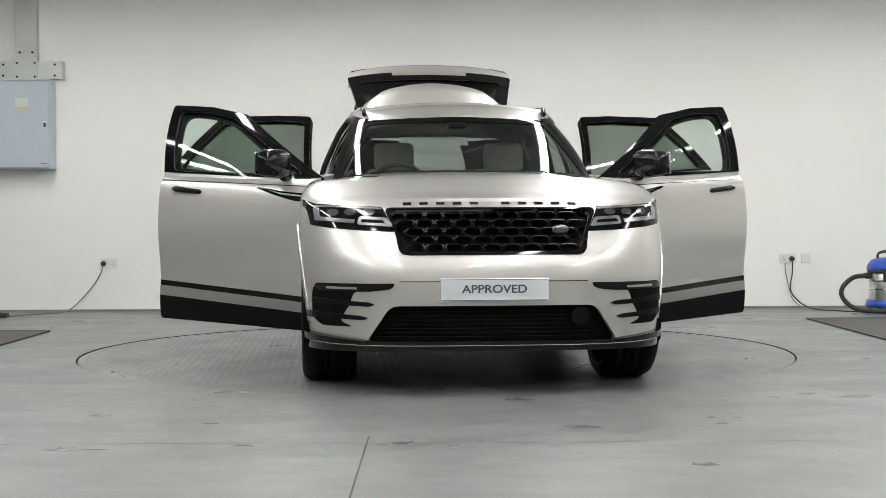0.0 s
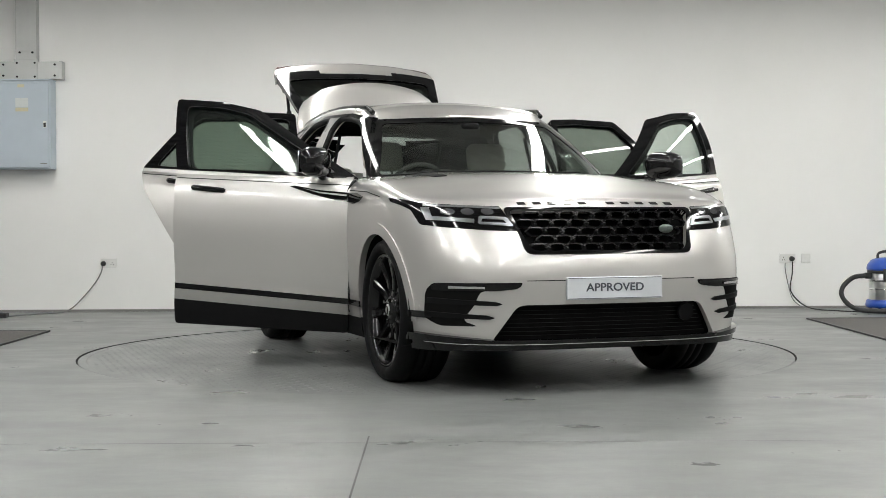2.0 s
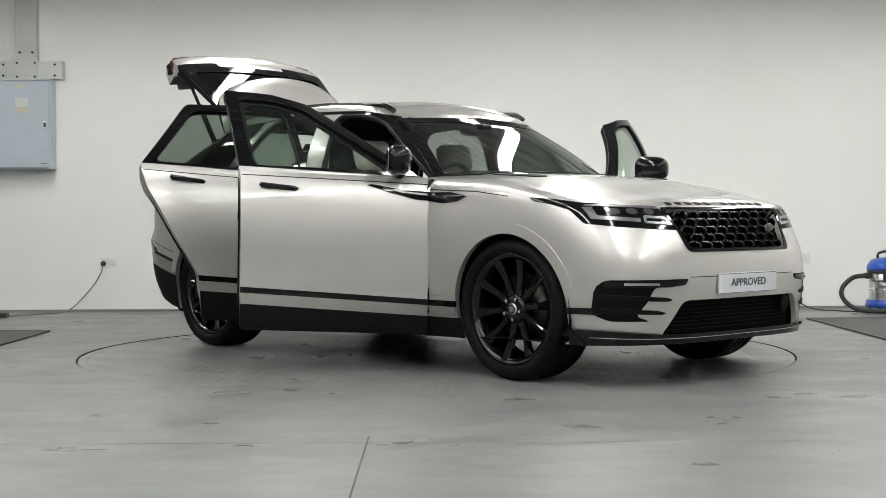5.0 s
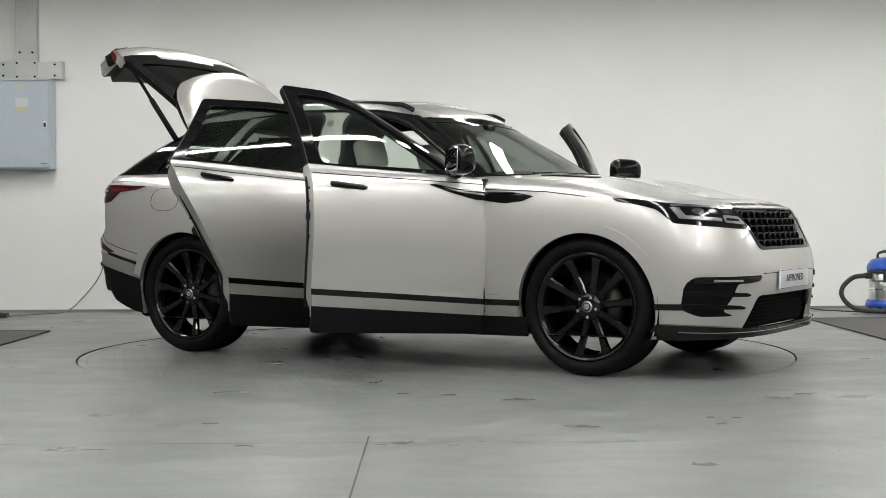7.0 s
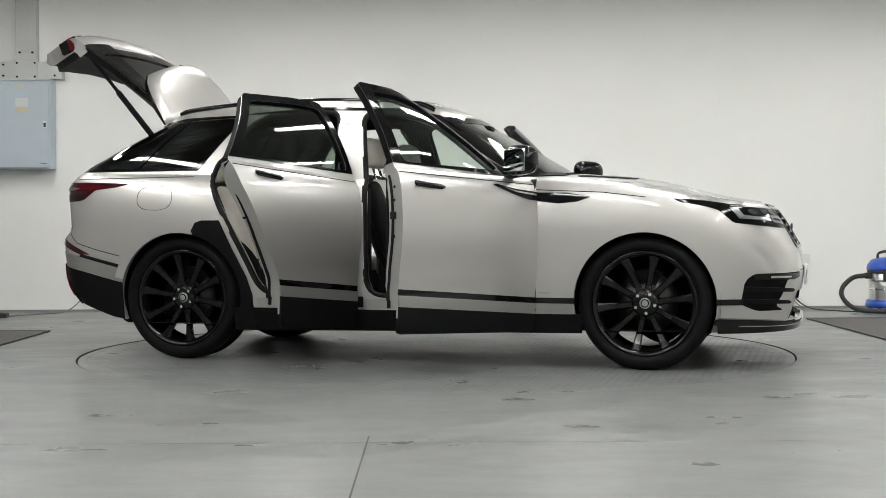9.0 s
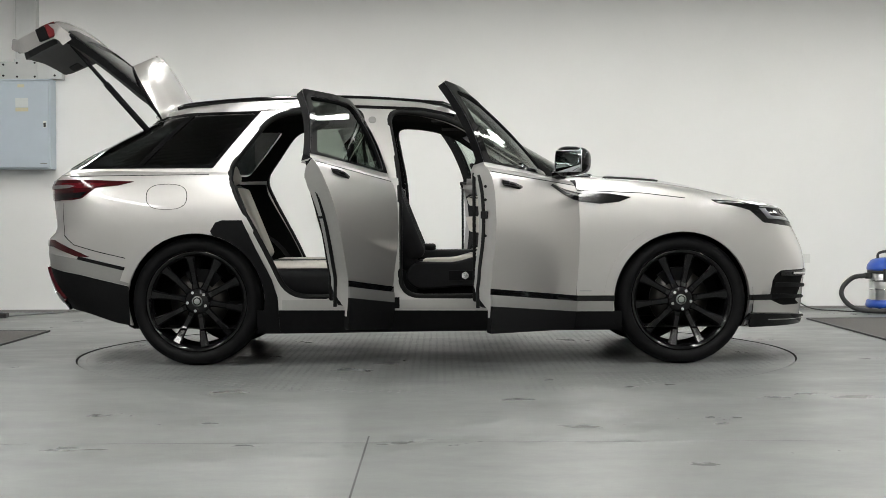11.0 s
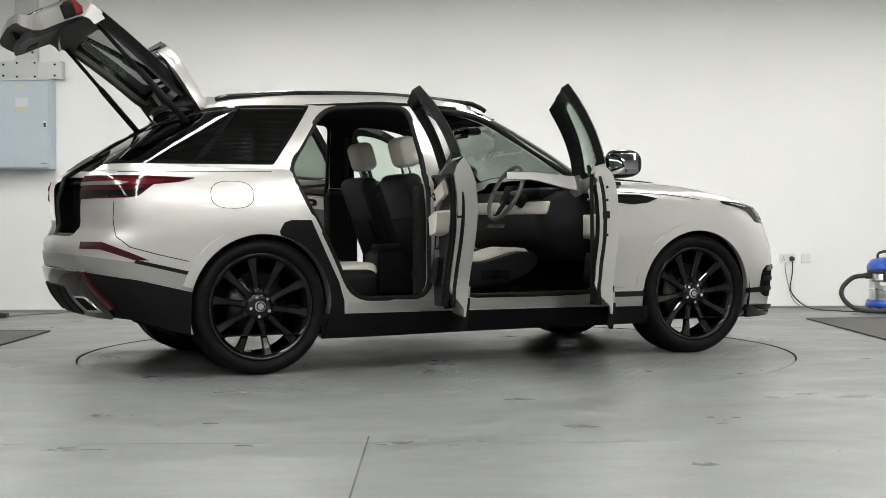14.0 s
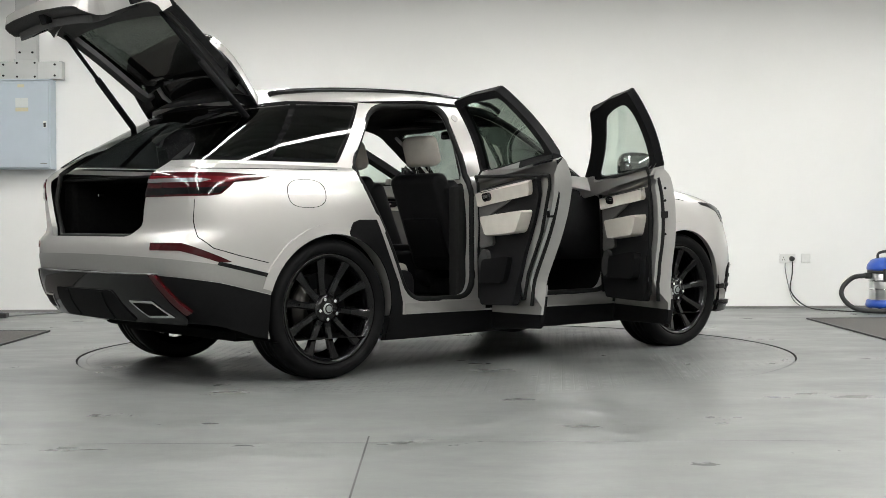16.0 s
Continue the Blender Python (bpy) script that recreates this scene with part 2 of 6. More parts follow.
def ring_plane(r, half, segs=96):
    """A floor sheet with a round hole of radius r."""
    bm = bmesh.new()
    x0, x1, y0, y1 = half
    inner, outer = [], []
    for k in range(segs):
        a = 2 * math.pi * k / segs
        c, s = math.cos(a), math.sin(a)
        inner.append(bm.verts.new((r * c, r * s, 0)))
        t = min((x1 if c > 0 else x0) / c if abs(c) > 1e-6 else 1e9, (y1 if s > 0 else y0) / s if abs(s) > 1e-6 else 1e9)
        outer.append(bm.verts.new((t * c, t * s, 0)))
    low = [bm.verts.new((v.co.x, v.co.y, -0.06)) for v in inner]
    for k in range(segs):
        j = (k + 1) % segs
        bm.faces.new((inner[k], outer[k], outer[j], inner[j]))
        bm.faces.new((inner[j], low[j], low[k], inner[k])).material_index = 1
    corners = [(x0, y0), (x1, y0), (x1, y1), (x0, y1)]
    for cx, cy in corners:
        near = sorted(range(segs), key=lambda k: (outer[k].co.x - cx) ** 2 + (outer[k].co.y - cy) ** 2)[:2]
        a, b = outer[near[0]], outer[near[1]]
        v = bm.verts.new((cx, cy, 0))
        f = bm.faces.new((a, v, b))
        f.normal_update()
        if f.normal.z < 0:
            f.normal_flip()
    bm.faces.new(low[::-1]).material_index = 1
    return bm


def build_room():
    xl, xr, yf, h = WALL_LEFT, WALL_RIGHT, WALL_FRONT, CEILING
    setting("floor", ring_plane(DISC_R + GROOVE / 2, (xl, xr, yf, 4.3)), [FLOOR, GROOVE_SHADE], "grey painted concrete floor with scuffs and joints", "floor")
    y0, y1 = back_wall_y(xl), back_wall_y(xr)
    pts = [(xl, y0), (xr, y1), (xr, y1 + 0.2), (xl, y0 + 0.2)]
    bm = plate(pts, h, "z", 0.0)
    setting("wall_back", bm, WALL, "plain white painted workshop wall", "wall")
    # unseen wall, made grey so the open doors reflect less light
    setting("wall_left", box(xl - 0.2, xl, yf, 4.4, 0, h), DIMMING_WALL, "unseen side wall, made grey to darken reflections", "wall")
    setting("wall_right", box(xr, xr + 0.2, yf, 4.4, 0, h), WALL, "plain white painted side wall", "wall")
    setting("wall_front", box(xl, xr, yf - 0.2, yf, 0, h), WALL, "plain white painted wall", "wall")
    bm = bmesh.new()
    y, pts = yf - 0.2, []
    while y < 4.5:
        pts += [(y, h), (y + 0.16, h), (y + 0.20, h + 0.09), (y + 0.28, h + 0.09)]
        y += 0.32
    rows = [[bm.verts.new((x, q, z)) for q, z in pts] for x in (xl - 0.2, xr + 0.2)]
    for k in range(len(pts) - 1):
        bm.faces.new((rows[0][k], rows[0][k + 1], rows[1][k + 1], rows[1][k]))
    box(xl - 0.2, xr + 0.2, yf - 0.2, 4.5, h + 0.10, h + 0.2, bm=bm)
    setting("ceiling", bm, CEILING_PAINT, "grey ribbed steel roof deck above the lamps", "ceiling")


build_room()


def tube_light(cx, cy, z, length, along="y", label="long white ceiling tube light"):
    """A ceiling batten with a glowing diffuser."""
    thing = new("ceiling_light")
    thing.matrix_basis = pose(cx, cy, z, 0, 0, 90 if along == "x" else 0)
    part("housing", box(-0.09, 0.09, -length / 2, length / 2, 0.03, 0.11, 0.008), LAMP_HOUSING, thing)
    bm = plate([(-0.075, -length / 2 + 0.02), (0.075, -length / 2 + 0.02), (0.075, length / 2 - 0.02), (-0.075, length / 2 - 0.02)], -0.012, "z", 0.031)
    part("diffuser", bm, DIFFUSER, thing, "glowing white diffuser")
    for y in (-length / 3, length / 3):
        part("hanger", cylinder((0, y, 0.11), (0, y, CEILING - z), 0.006, segs=6), LAMP_HOUSING, thing)
    return tagged(thing, label, "ceiling light", "ceiling tube lights")


def build_lamps():
    for x in (-3.66, -1.22, 1.22, 3.66):
        for y, length in ((-7.4, 2.4), (-4.7, 2.4), (-2.0, 2.4), (1.35, 2.6)):
            tube_light(x, y, 3.03, length, "y")
    # extra lamp, not known to hang there, added to brighten the wall's right
    tube_light(6.1, 1.35, 3.03, 2.6, "y")

build_lamps()
# ---- the car's skin, in the car's space: x forward, y to its left, z up, origin between the axles on the ground ----
from mathutils.bvhtree import BVHTree

AXLE_F, AXLE_R, HUB_Z, TYRE_R, TRACK = 1.437, -1.437, 0.378, 0.383, 0.927


def lower_half_width(z, x):
    w = curve(z, (0.18, 0.30, 0.42, 0.60, 0.80, 0.95, 1.04, 1.12, 1.20), (0.905, 0.925, 0.940, 0.948, 0.950, 0.942, 0.925, 0.895, 0.865))
    hip = math.exp(-((x + 1.45) / 0.55) ** 2) * math.exp(-((z - 0.85) / 0.30) ** 2)
    wing = math.exp(-((x - 1.40) / 0.50) ** 2) * math.exp(-((z - 0.80) / 0.28) ** 2)
    waist = math.exp(-((x + 0.1) / 0.8) ** 2) * math.exp(-((z - 0.53) / 0.14) ** 2)
    door_foot = -0.012 / (1 + math.exp((z - 0.475) / 0.009)) * math.exp(-((x + 0.05) / 0.9) ** 4)
    return w + 0.022 * hip + 0.016 * wing - 0.024 * waist + door_foot


def nose_x(z):
    return curve(z, (0.18, 0.30, 0.45, 0.56, 0.66, 0.72, 0.80, 0.90, 0.96, 1.1), (2.255, 2.275, 2.290, 2.298, 2.283, 2.258, 2.215, 2.150, 2.095, 2.03))


def tail_x(z):
    return curve(z, (0.20, 0.33, 0.45, 0.58, 0.70, 0.765, 0.80, 0.95, 1.08, 1.15, 1.2), (-2.20, -2.31, -2.40, -2.44, -2.455, -2.445, -2.40, -2.415, -2.425, -2.38, -2.34))


def sill_z(x):
    return curve(x, (-2.45, -2.25, -1.86, -1.0, 0.0, 0.9, 1.85, 2.3), (0.34, 0.33, 0.235, 0.185, 0.195, 0.20, 0.215, 0.225))


def shoulder_z(x):
    return curve(x, (-2.45, -2.2, -1.4, -0.4, 0.5, 0.75, 1.22, 1.5, 1.75, 1.95, 2.1, 2.3), (1.15, 1.165, 1.162, 1.128, 1.098, 1.092, 1.072, 1.045, 1.005, 0.970, 0.956, 0.945))


def bonnet_crown(x):
    return curve(x, (0.6, 0.9, 1.3, 1.7, 2.0, 2.15), (0.055, 0.052, 0.045, 0.035, 0.018, 0.0))


def half_outline(xf, xs, nf, xr, xrs, nr, w, nfront=22, nside=40, nrear=20, bow=0.0):
    """The plan outline from the nose's middle along one side to the tail's middle; w gives the half width at an x."""
    pts = []
    for k in range(nfront):
        a = math.pi / 2 * k / nfront
        x = xs + (xf - xs) * math.cos(a) ** (2 / nf)
        pts.append((x, w(x) * math.sin(a) ** (2 / nf)))
    for k in range(nside):
        x = xs + (xrs - xs) * k / nside
        pts.append((x, w(x)))
    for k in range(nrear + 1):
        a = math.pi / 2 * k / nrear
        x = xrs + (xr - xrs) * max(0.0, math.sin(a)) ** (2 / nr)
        c = max(0.0, math.cos(a)) ** (2 / nr)
        pts.append((x + bow * c * c * k / nrear, w(x) * c))
    return pts


def loft(bm, levels):
    """Rings of half outlines (x, y, z), mirrored, joined from level to level; returns the rings of verts."""
    rings = []
    for pts in levels:
        n = len(pts)
        left = [bm.verts.new(p) for p in pts]
        right = [left[0]] + [bm.verts.new((p[0], -p[1], p[2])) for p in pts[1:-1]] + [left[-1]]
        rings.append((left, right))
    for (al, ar), (bl, br) in zip(rings, rings[1:]):
        for k in range(len(al) - 1):
            bm.faces.new((al[k], al[k + 1], bl[k + 1], bl[k]))
            bm.faces.new((ar[k + 1], ar[k], br[k], br[k + 1]))
    return rings


def lower_skin():
    bm = bmesh.new()
    levels = []
    steps = [(k / 22 * 0.93, 0.0) for k in range(23)] + [(0.955, 0.004), (0.975, 0.014), (0.99, 0.030), (1.0, 0.058)]
    for v, inset in steps:
        nominal = half_outline(2.20, 1.35, 3.7, -2.40, -1.75, 4.6, lambda x: 0.94, bow=0.12)
        zs = [sill_z(x) + (shoulder_z(x) - sill_z(x)) * v for x, y in nominal]
        ring = []
        for k, z in enumerate(zs):
            one = half_outline(nose_x(z) - inset, 1.35, 3.7, tail_x(z) + inset, -1.75, 4.6, lambda x: lower_half_width(z, x) - inset, bow=0.12)
            ring.append((*one[k], z))
        levels.append(ring)
    rings = loft(bm, levels)
    # the bonnet closes the top from the nose back to under the windscreen
    left, right = rings[-1]
    m = 12
    prev = None
    for k in range(len(left)):
        p = left[k].co
        if p.x < 0.60:
            break
        if k == 0:
            row = [left[0]] * (2 * m + 1)
        else:
            row = [left[k]]
            for j in range(1, 2 * m):
                t = 1 - j / m
                fall = (1 - abs(t) ** 2.4)
                crease = 0.006 * math.exp(-((abs(t) - 0.52) / 0.10) ** 2) * min(1, max(0, (2.0 - p.x) * 2))
                row.append(bm.verts.new((p.x, p.y * t, p.z + bonnet_crown(p.x) * fall + crease)))
            row.append(right[k])
        if prev:
            for j in range(2 * m):
                a, b, c, d = prev[j], prev[j + 1], row[j + 1], row[j]
                face = [v for i, v in enumerate((a, b, c, d)) if v not in (a, b, c, d)[:i]]
                if len(face) > 2:
                    bm.faces.new(face)
        prev = row
    bmesh.ops.recalc_face_normals(bm, faces=bm.faces[:])
    bm.normal_update()
    return bm


def roof_edge_z(x):
    return curve(x, (-1.95, -1.72, -1.5, -1.1, -0.6, -0.1, 0.12, 0.30), (1.425, 1.475, 1.515, 1.548, 1.562, 1.540, 1.510, 1.465))


def upper_skin():
    bm = bmesh.new()
    base = half_outline(1.00, 0.10, 3.4, -2.365, -1.90, 5.0, lambda x: curve(x, (-2.4, -1.6, -0.4, 0.6, 1.0), (0.845, 0.872, 0.885, 0.872, 0.85)), bow=0.08)
    top = half_outline(0.27, -0.45, 3.4, -1.80, -1.30, 4.5, lambda x: curve(x, (-1.8, -1.2, -0.5, 0.2), (0.615, 0.662, 0.676, 0.640)), bow=0.03)
    levels = []
    steps = [k / 14 for k in range(15)]
    for v in steps:
        ring = []
        for (xb, yb), (xt, yt) in zip(base, top):
            zb = shoulder_z(xb) - 0.03
            zt = roof_edge_z(xt)
            bulge = 0.028 * math.sin(math.pi * v)
            ln = math.hypot(xb * 0.1, yb) + 1e-9
            ring.append((xb + (xt - xb) * v, yb + (yt - yb) * v + bulge * yb / ln, zb + (zt - zb) * v + 0.3 * bulge))
        levels.append(ring)
    for inset, dz in ((0.012, 0.022), (0.034, 0.036)):
        levels.append([(x - inset * (1 if x > 0 else 0.4 if x < -1.7 else 0), max(0, y - inset), roof_edge_z(x) + dz) for x, y in top])
    rings = loft(bm, levels)
    left, right = rings[-1]
    m = 10
    prev = None
    for k in range(len(left)):
        p = left[k].co
        crown = curve(p.x, (-1.8, -1.6, -1.2, -0.65, -0.1, 0.1, 0.28), (0.045, 0.062, 0.058, 0.054, 0.050, 0.035, 0.0))
        if k in (0, len(left) - 1):
            row = [left[k]] * (2 * m + 1)
        else:
            row = [left[k]] + [bm.verts.new((p.x, p.y * (1 - j / m), p.z + crown * (1 - abs(1 - j / m) ** 2.2))) for j in range(1, 2 * m)] + [right[k]]
        if prev:
            for j in range(2 * m):
                a, b, c, d = prev[j], prev[j + 1], row[j + 1], row[j]
                face = [v for i, v in enumerate((a, b, c, d)) if v not in (a, b, c, d)[:i]]
                if len(face) > 2:
                    bm.faces.new(face)
        prev = row
    bmesh.ops.recalc_face_normals(bm, faces=bm.faces[:])
    bm.normal_update()
    return bm


class Skin:
    """A smooth surface from which panels are cut; it remembers its own smooth normals."""

    def __init__(self, bm):
        self.co = [v.co.copy() for v in bm.verts]
        bm.verts.index_update()
        self.faces = [[v.index for v in f.verts] for f in bm.faces]
        mid = sum((f.normal.dot(f.calc_center_median() - Vector((0, 0, 0.7))) for f in bm.faces))
        sign = 1 if mid > 0 else -1
        if sign < 0:
            self.faces = [f[::-1] for f in self.faces]
        self.no = [v.normal * sign for v in bm.verts]
        self.centre = [sum((self.co[i] for i in f), Vector()) / len(f) for f in self.faces]
        tris = [(f[0], f[i], f[i + 1]) for f in self.faces for i in range(1, len(f) - 1)]
        self.tris = tris
        self.tree = BVHTree.FromPolygons(self.co, tris)
        bm.free()

    def normal(self, p):
        q, n, i, d = self.tree.find_nearest(p)
        a, b, c = self.tris[i]
        w = _bary(q, self.co[a], self.co[b], self.co[c])
        return (self.no[a] * w[0] + self.no[b] * w[1] + self.no[c] * w[2]).normalized()

    def copy(self, keep):
        bm = bmesh.new()
        vs = {}
        for f, c in zip(self.faces, self.centre):
            if keep(c):
                for i in f:
                    if i not in vs:
                        vs[i] = bm.verts.new(self.co[i])
                bm.faces.new([vs[i] for i in f])
        return bm


def _bary(p, a, b, c):
    v0, v1, v2 = b - a, c - a, p - a
    d00, d01, d11, d20, d21 = v0.dot(v0), v0.dot(v1), v1.dot(v1), v2.dot(v0), v2.dot(v1)
    den = d00 * d11 - d01 * d01
    if abs(den) < 1e-18:
        return (1, 0, 0)
    v, w = (d11 * d20 - d01 * d21) / den, (d00 * d21 - d01 * d20) / den
    return (1 - v - w, v, w)


def flat(p, proj):
    return {"xz": (p[0], p[2]), "yz": (p[1], p[2]), "xy": (p[0], p[1])}[proj]


def inside(q, poly):
    x, y = q
    hit = False
    n = len(poly)
    for i in range(n):
        (x0, y0), (x1, y1) = poly[i], poly[i - 1]
        if (y0 > y) != (y1 > y) and x < (x1 - x0) * (y - y0) / (y1 - y0) + x0:
            hit = not hit
    return hit


def score(bm, poly, proj, keep):
    """Cuts edges along a polygon's outline, seen along an axis."""
    n = len(poly)
    pad = 0.002
    for i in range(n):
        a, b = poly[i], poly[(i + 1) % n]
        lo = (min(a[0], b[0]) - pad, min(a[1], b[1]) - pad)
        hi = (max(a[0], b[0]) + pad, max(a[1], b[1]) + pad)
        faces = []
        for f in bm.faces:
            us = [flat(v.co, proj) for v in f.verts]
            if max(u[0] for u in us) < lo[0] or min(u[0] for u in us) > hi[0] or max(u[1] for u in us) < lo[1] or min(u[1] for u in us) > hi[1]:
                continue
            if keep(f.calc_center_median()):
                faces.append(f)
        if not faces:
            continue
        d = (b[1] - a[1], a[0] - b[0])
        if math.hypot(*d) < 1e-6:
            continue
        no = {"xz": (d[0], 0, d[1]), "yz": (0, d[0], d[1]), "xy": (d[0], d[1], 0)}[proj]
        co = {"xz": (a[0], 0, a[1]), "yz": (0, a[0], a[1]), "xy": (a[0], a[1], 0)}[proj]
        geom = set(faces)
        for f in faces:
            geom.update(f.edges)
            geom.update(f.verts)
        bmesh.ops.bisect_plane(bm, geom=list(geom), dist=2e-5, plane_co=co, plane_no=no)


def drop(bm, poly, proj, keep):
    score(bm, poly, proj, keep)
    gone = [f for f in bm.faces if keep(f.calc_center_median()) and inside(flat(f.calc_center_median(), proj), poly)]
    bmesh.ops.delete(bm, geom=gone, context="FACES")


def patch(skin, poly, proj, keep, holes=()):
    """The piece of a skin inside a polygon, as an open sheet."""
    xs, ys = [p[0] for p in poly], [p[1] for p in poly]
    pad = 0.12

    def near(c):
        u = flat(c, proj)
        return keep(c) and min(xs) - pad < u[0] < max(xs) + pad and min(ys) - pad < u[1] < max(ys) + pad

    bm = skin.copy(near)
    score(bm, poly, proj, keep)
    out = [f for f in bm.faces if not inside(flat(f.calc_center_median(), proj), poly)]
    bmesh.ops.delete(bm, geom=out, context="FACES")
    for h in holes:
        drop(bm, h, proj, keep)
    return bm


def panel(name, sheets, mats, parent, depth=0.02, proud=0.0, label="", pick=None):
    """Solid panel from open sheets [(bm, skin), ...]: depth inwards (number or f(p)), outer face proud of the skin by so much. mats: outer, inner, rim; pick may change the material of a face by its height."""
    verts, faces, norms, mi = [], [], [], []
    for bm, skin in sheets:
        bm.verts.index_update()
        base = len(verts)
        ns = [skin.normal(v.co) for v in bm.verts]
        co = [v.co.copy() for v in bm.verts]
        n = len(co)
        verts += [c + m * proud for c, m in zip(co, ns)]
        verts += [c - m * (depth(c) if callable(depth) else depth) for c, m in zip(co, ns)]
        for f in bm.faces:
            ids = [v.index for v in f.verts]
            faces.append([base + i for i in ids])
            norms.append([ns[i] for i in ids])
            mi.append(0)
            faces.append([base + n + i for i in reversed(ids)])
            norms.append([-ns[i] for i in reversed(ids)])
            mi.append(1)
        for e in bm.edges:
            if len(e.link_faces) != 1:
                continue
            lp = e.link_loops[0]
            a, b = lp.vert.index, lp.link_loop_next.vert.index
            quad = [base + b, base + a, base + n + a, base + n + b]
            faces.append(quad)
            fn = (verts[quad[1]] - verts[quad[0]]).cross(verts[quad[2]] - verts[quad[0]])
            fn = fn.normalized() if fn.length > 1e-12 else Vector((0, 0, 1))
            norms.append([fn] * 4)
            mi.append(2)
        bm.free()
    me = bpy.data.meshes.new(name)
    me.from_pydata([tuple(v) for v in verts], [], faces)
    mats = mats if isinstance(mats, (list, tuple)) else [mats] * 3
    for m in mats:
        me.materials.append(m)
    if pick:
        mi = [pick(m, max(verts[i].z for i in f)) for m, f in zip(mi, faces)]
    me.polygons.foreach_set("material_index", mi)
    me.polygons.foreach_set("use_smooth", [True] * len(faces))
    me.update()
    if len(me.polygons) == len(faces):
        me.normals_split_custom_set([tuple(n) for f in norms for n in f])
    ob = new(name, me)
    if parent is not None:
        ob.parent = parent
    if label:
        tagged(ob, label)
    return ob


LOWER, UPPER = Skin(lower_skin()), Skin(upper_skin())


def side_of(s, lo=0.25):
    return lambda c: c.y * s > lo


def arch_circle(cx, r, n=40, z=HUB_Z):
    return [(cx + r * math.cos(2 * math.pi * k / n), z + r * math.sin(2 * math.pi * k / n)) for k in range(n)]


# outlines in side view (x, z)
FRONT_DOOR = rounded([(0.778, 0.208), (0.778, 1.090), (0.115, 1.500), (-0.10, 1.545), (-0.372, 1.558), (-0.285, 1.10), (-0.272, 0.228)], 0.02, 2)
REAR_DOOR = rounded([(-0.278, 0.215), (-0.291, 1.10), (-0.378, 1.558), (-0.62, 1.562), (-1.035, 1.545), (-1.075, 1.50), (-1.345, 1.150), (-1.310, 1.02), (-1.13, 0.72), (-0.985, 0.50), (-0.955, 0.235)], 0.03, 3)
FRONT_HOLE = rounded([(0.745, 0.40), (0.745, 1.06), (0.095, 1.478), (-0.10, 1.520), (-0.315, 1.530), (-0.235, 1.10), (-0.235, 0.40)], 0.13, 6)
REAR_HOLE = rounded([(-0.405, 0.40), (-0.42, 1.12), (-0.46, 1.530), (-0.62, 1.538), (-1.000, 1.515), (-1.26, 1.155), (-1.19, 0.98), (-1.02, 0.66), (-0.90, 0.40)], 0.12, 6)
FRONT_PANE = rounded([(0.655, 1.125), (0.075, 1.474), (-0.09, 1.510), (-0.300, 1.517), (-0.222, 1.135)], 0.045, 4)
REAR_PANE = rounded([(-0.338, 1.145), (-0.415, 1.520), (-0.62, 1.526), (-1.005, 1.508), (-1.255, 1.178)], 0.04, 3)
QUARTER_PANE = rounded([(-1.10, 1.505), (-1.36, 1.185), (-2.19, 1.185), (-1.97, 1.365), (-1.79, 1.455), (-1.52, 1.492)], 0.03, 3)


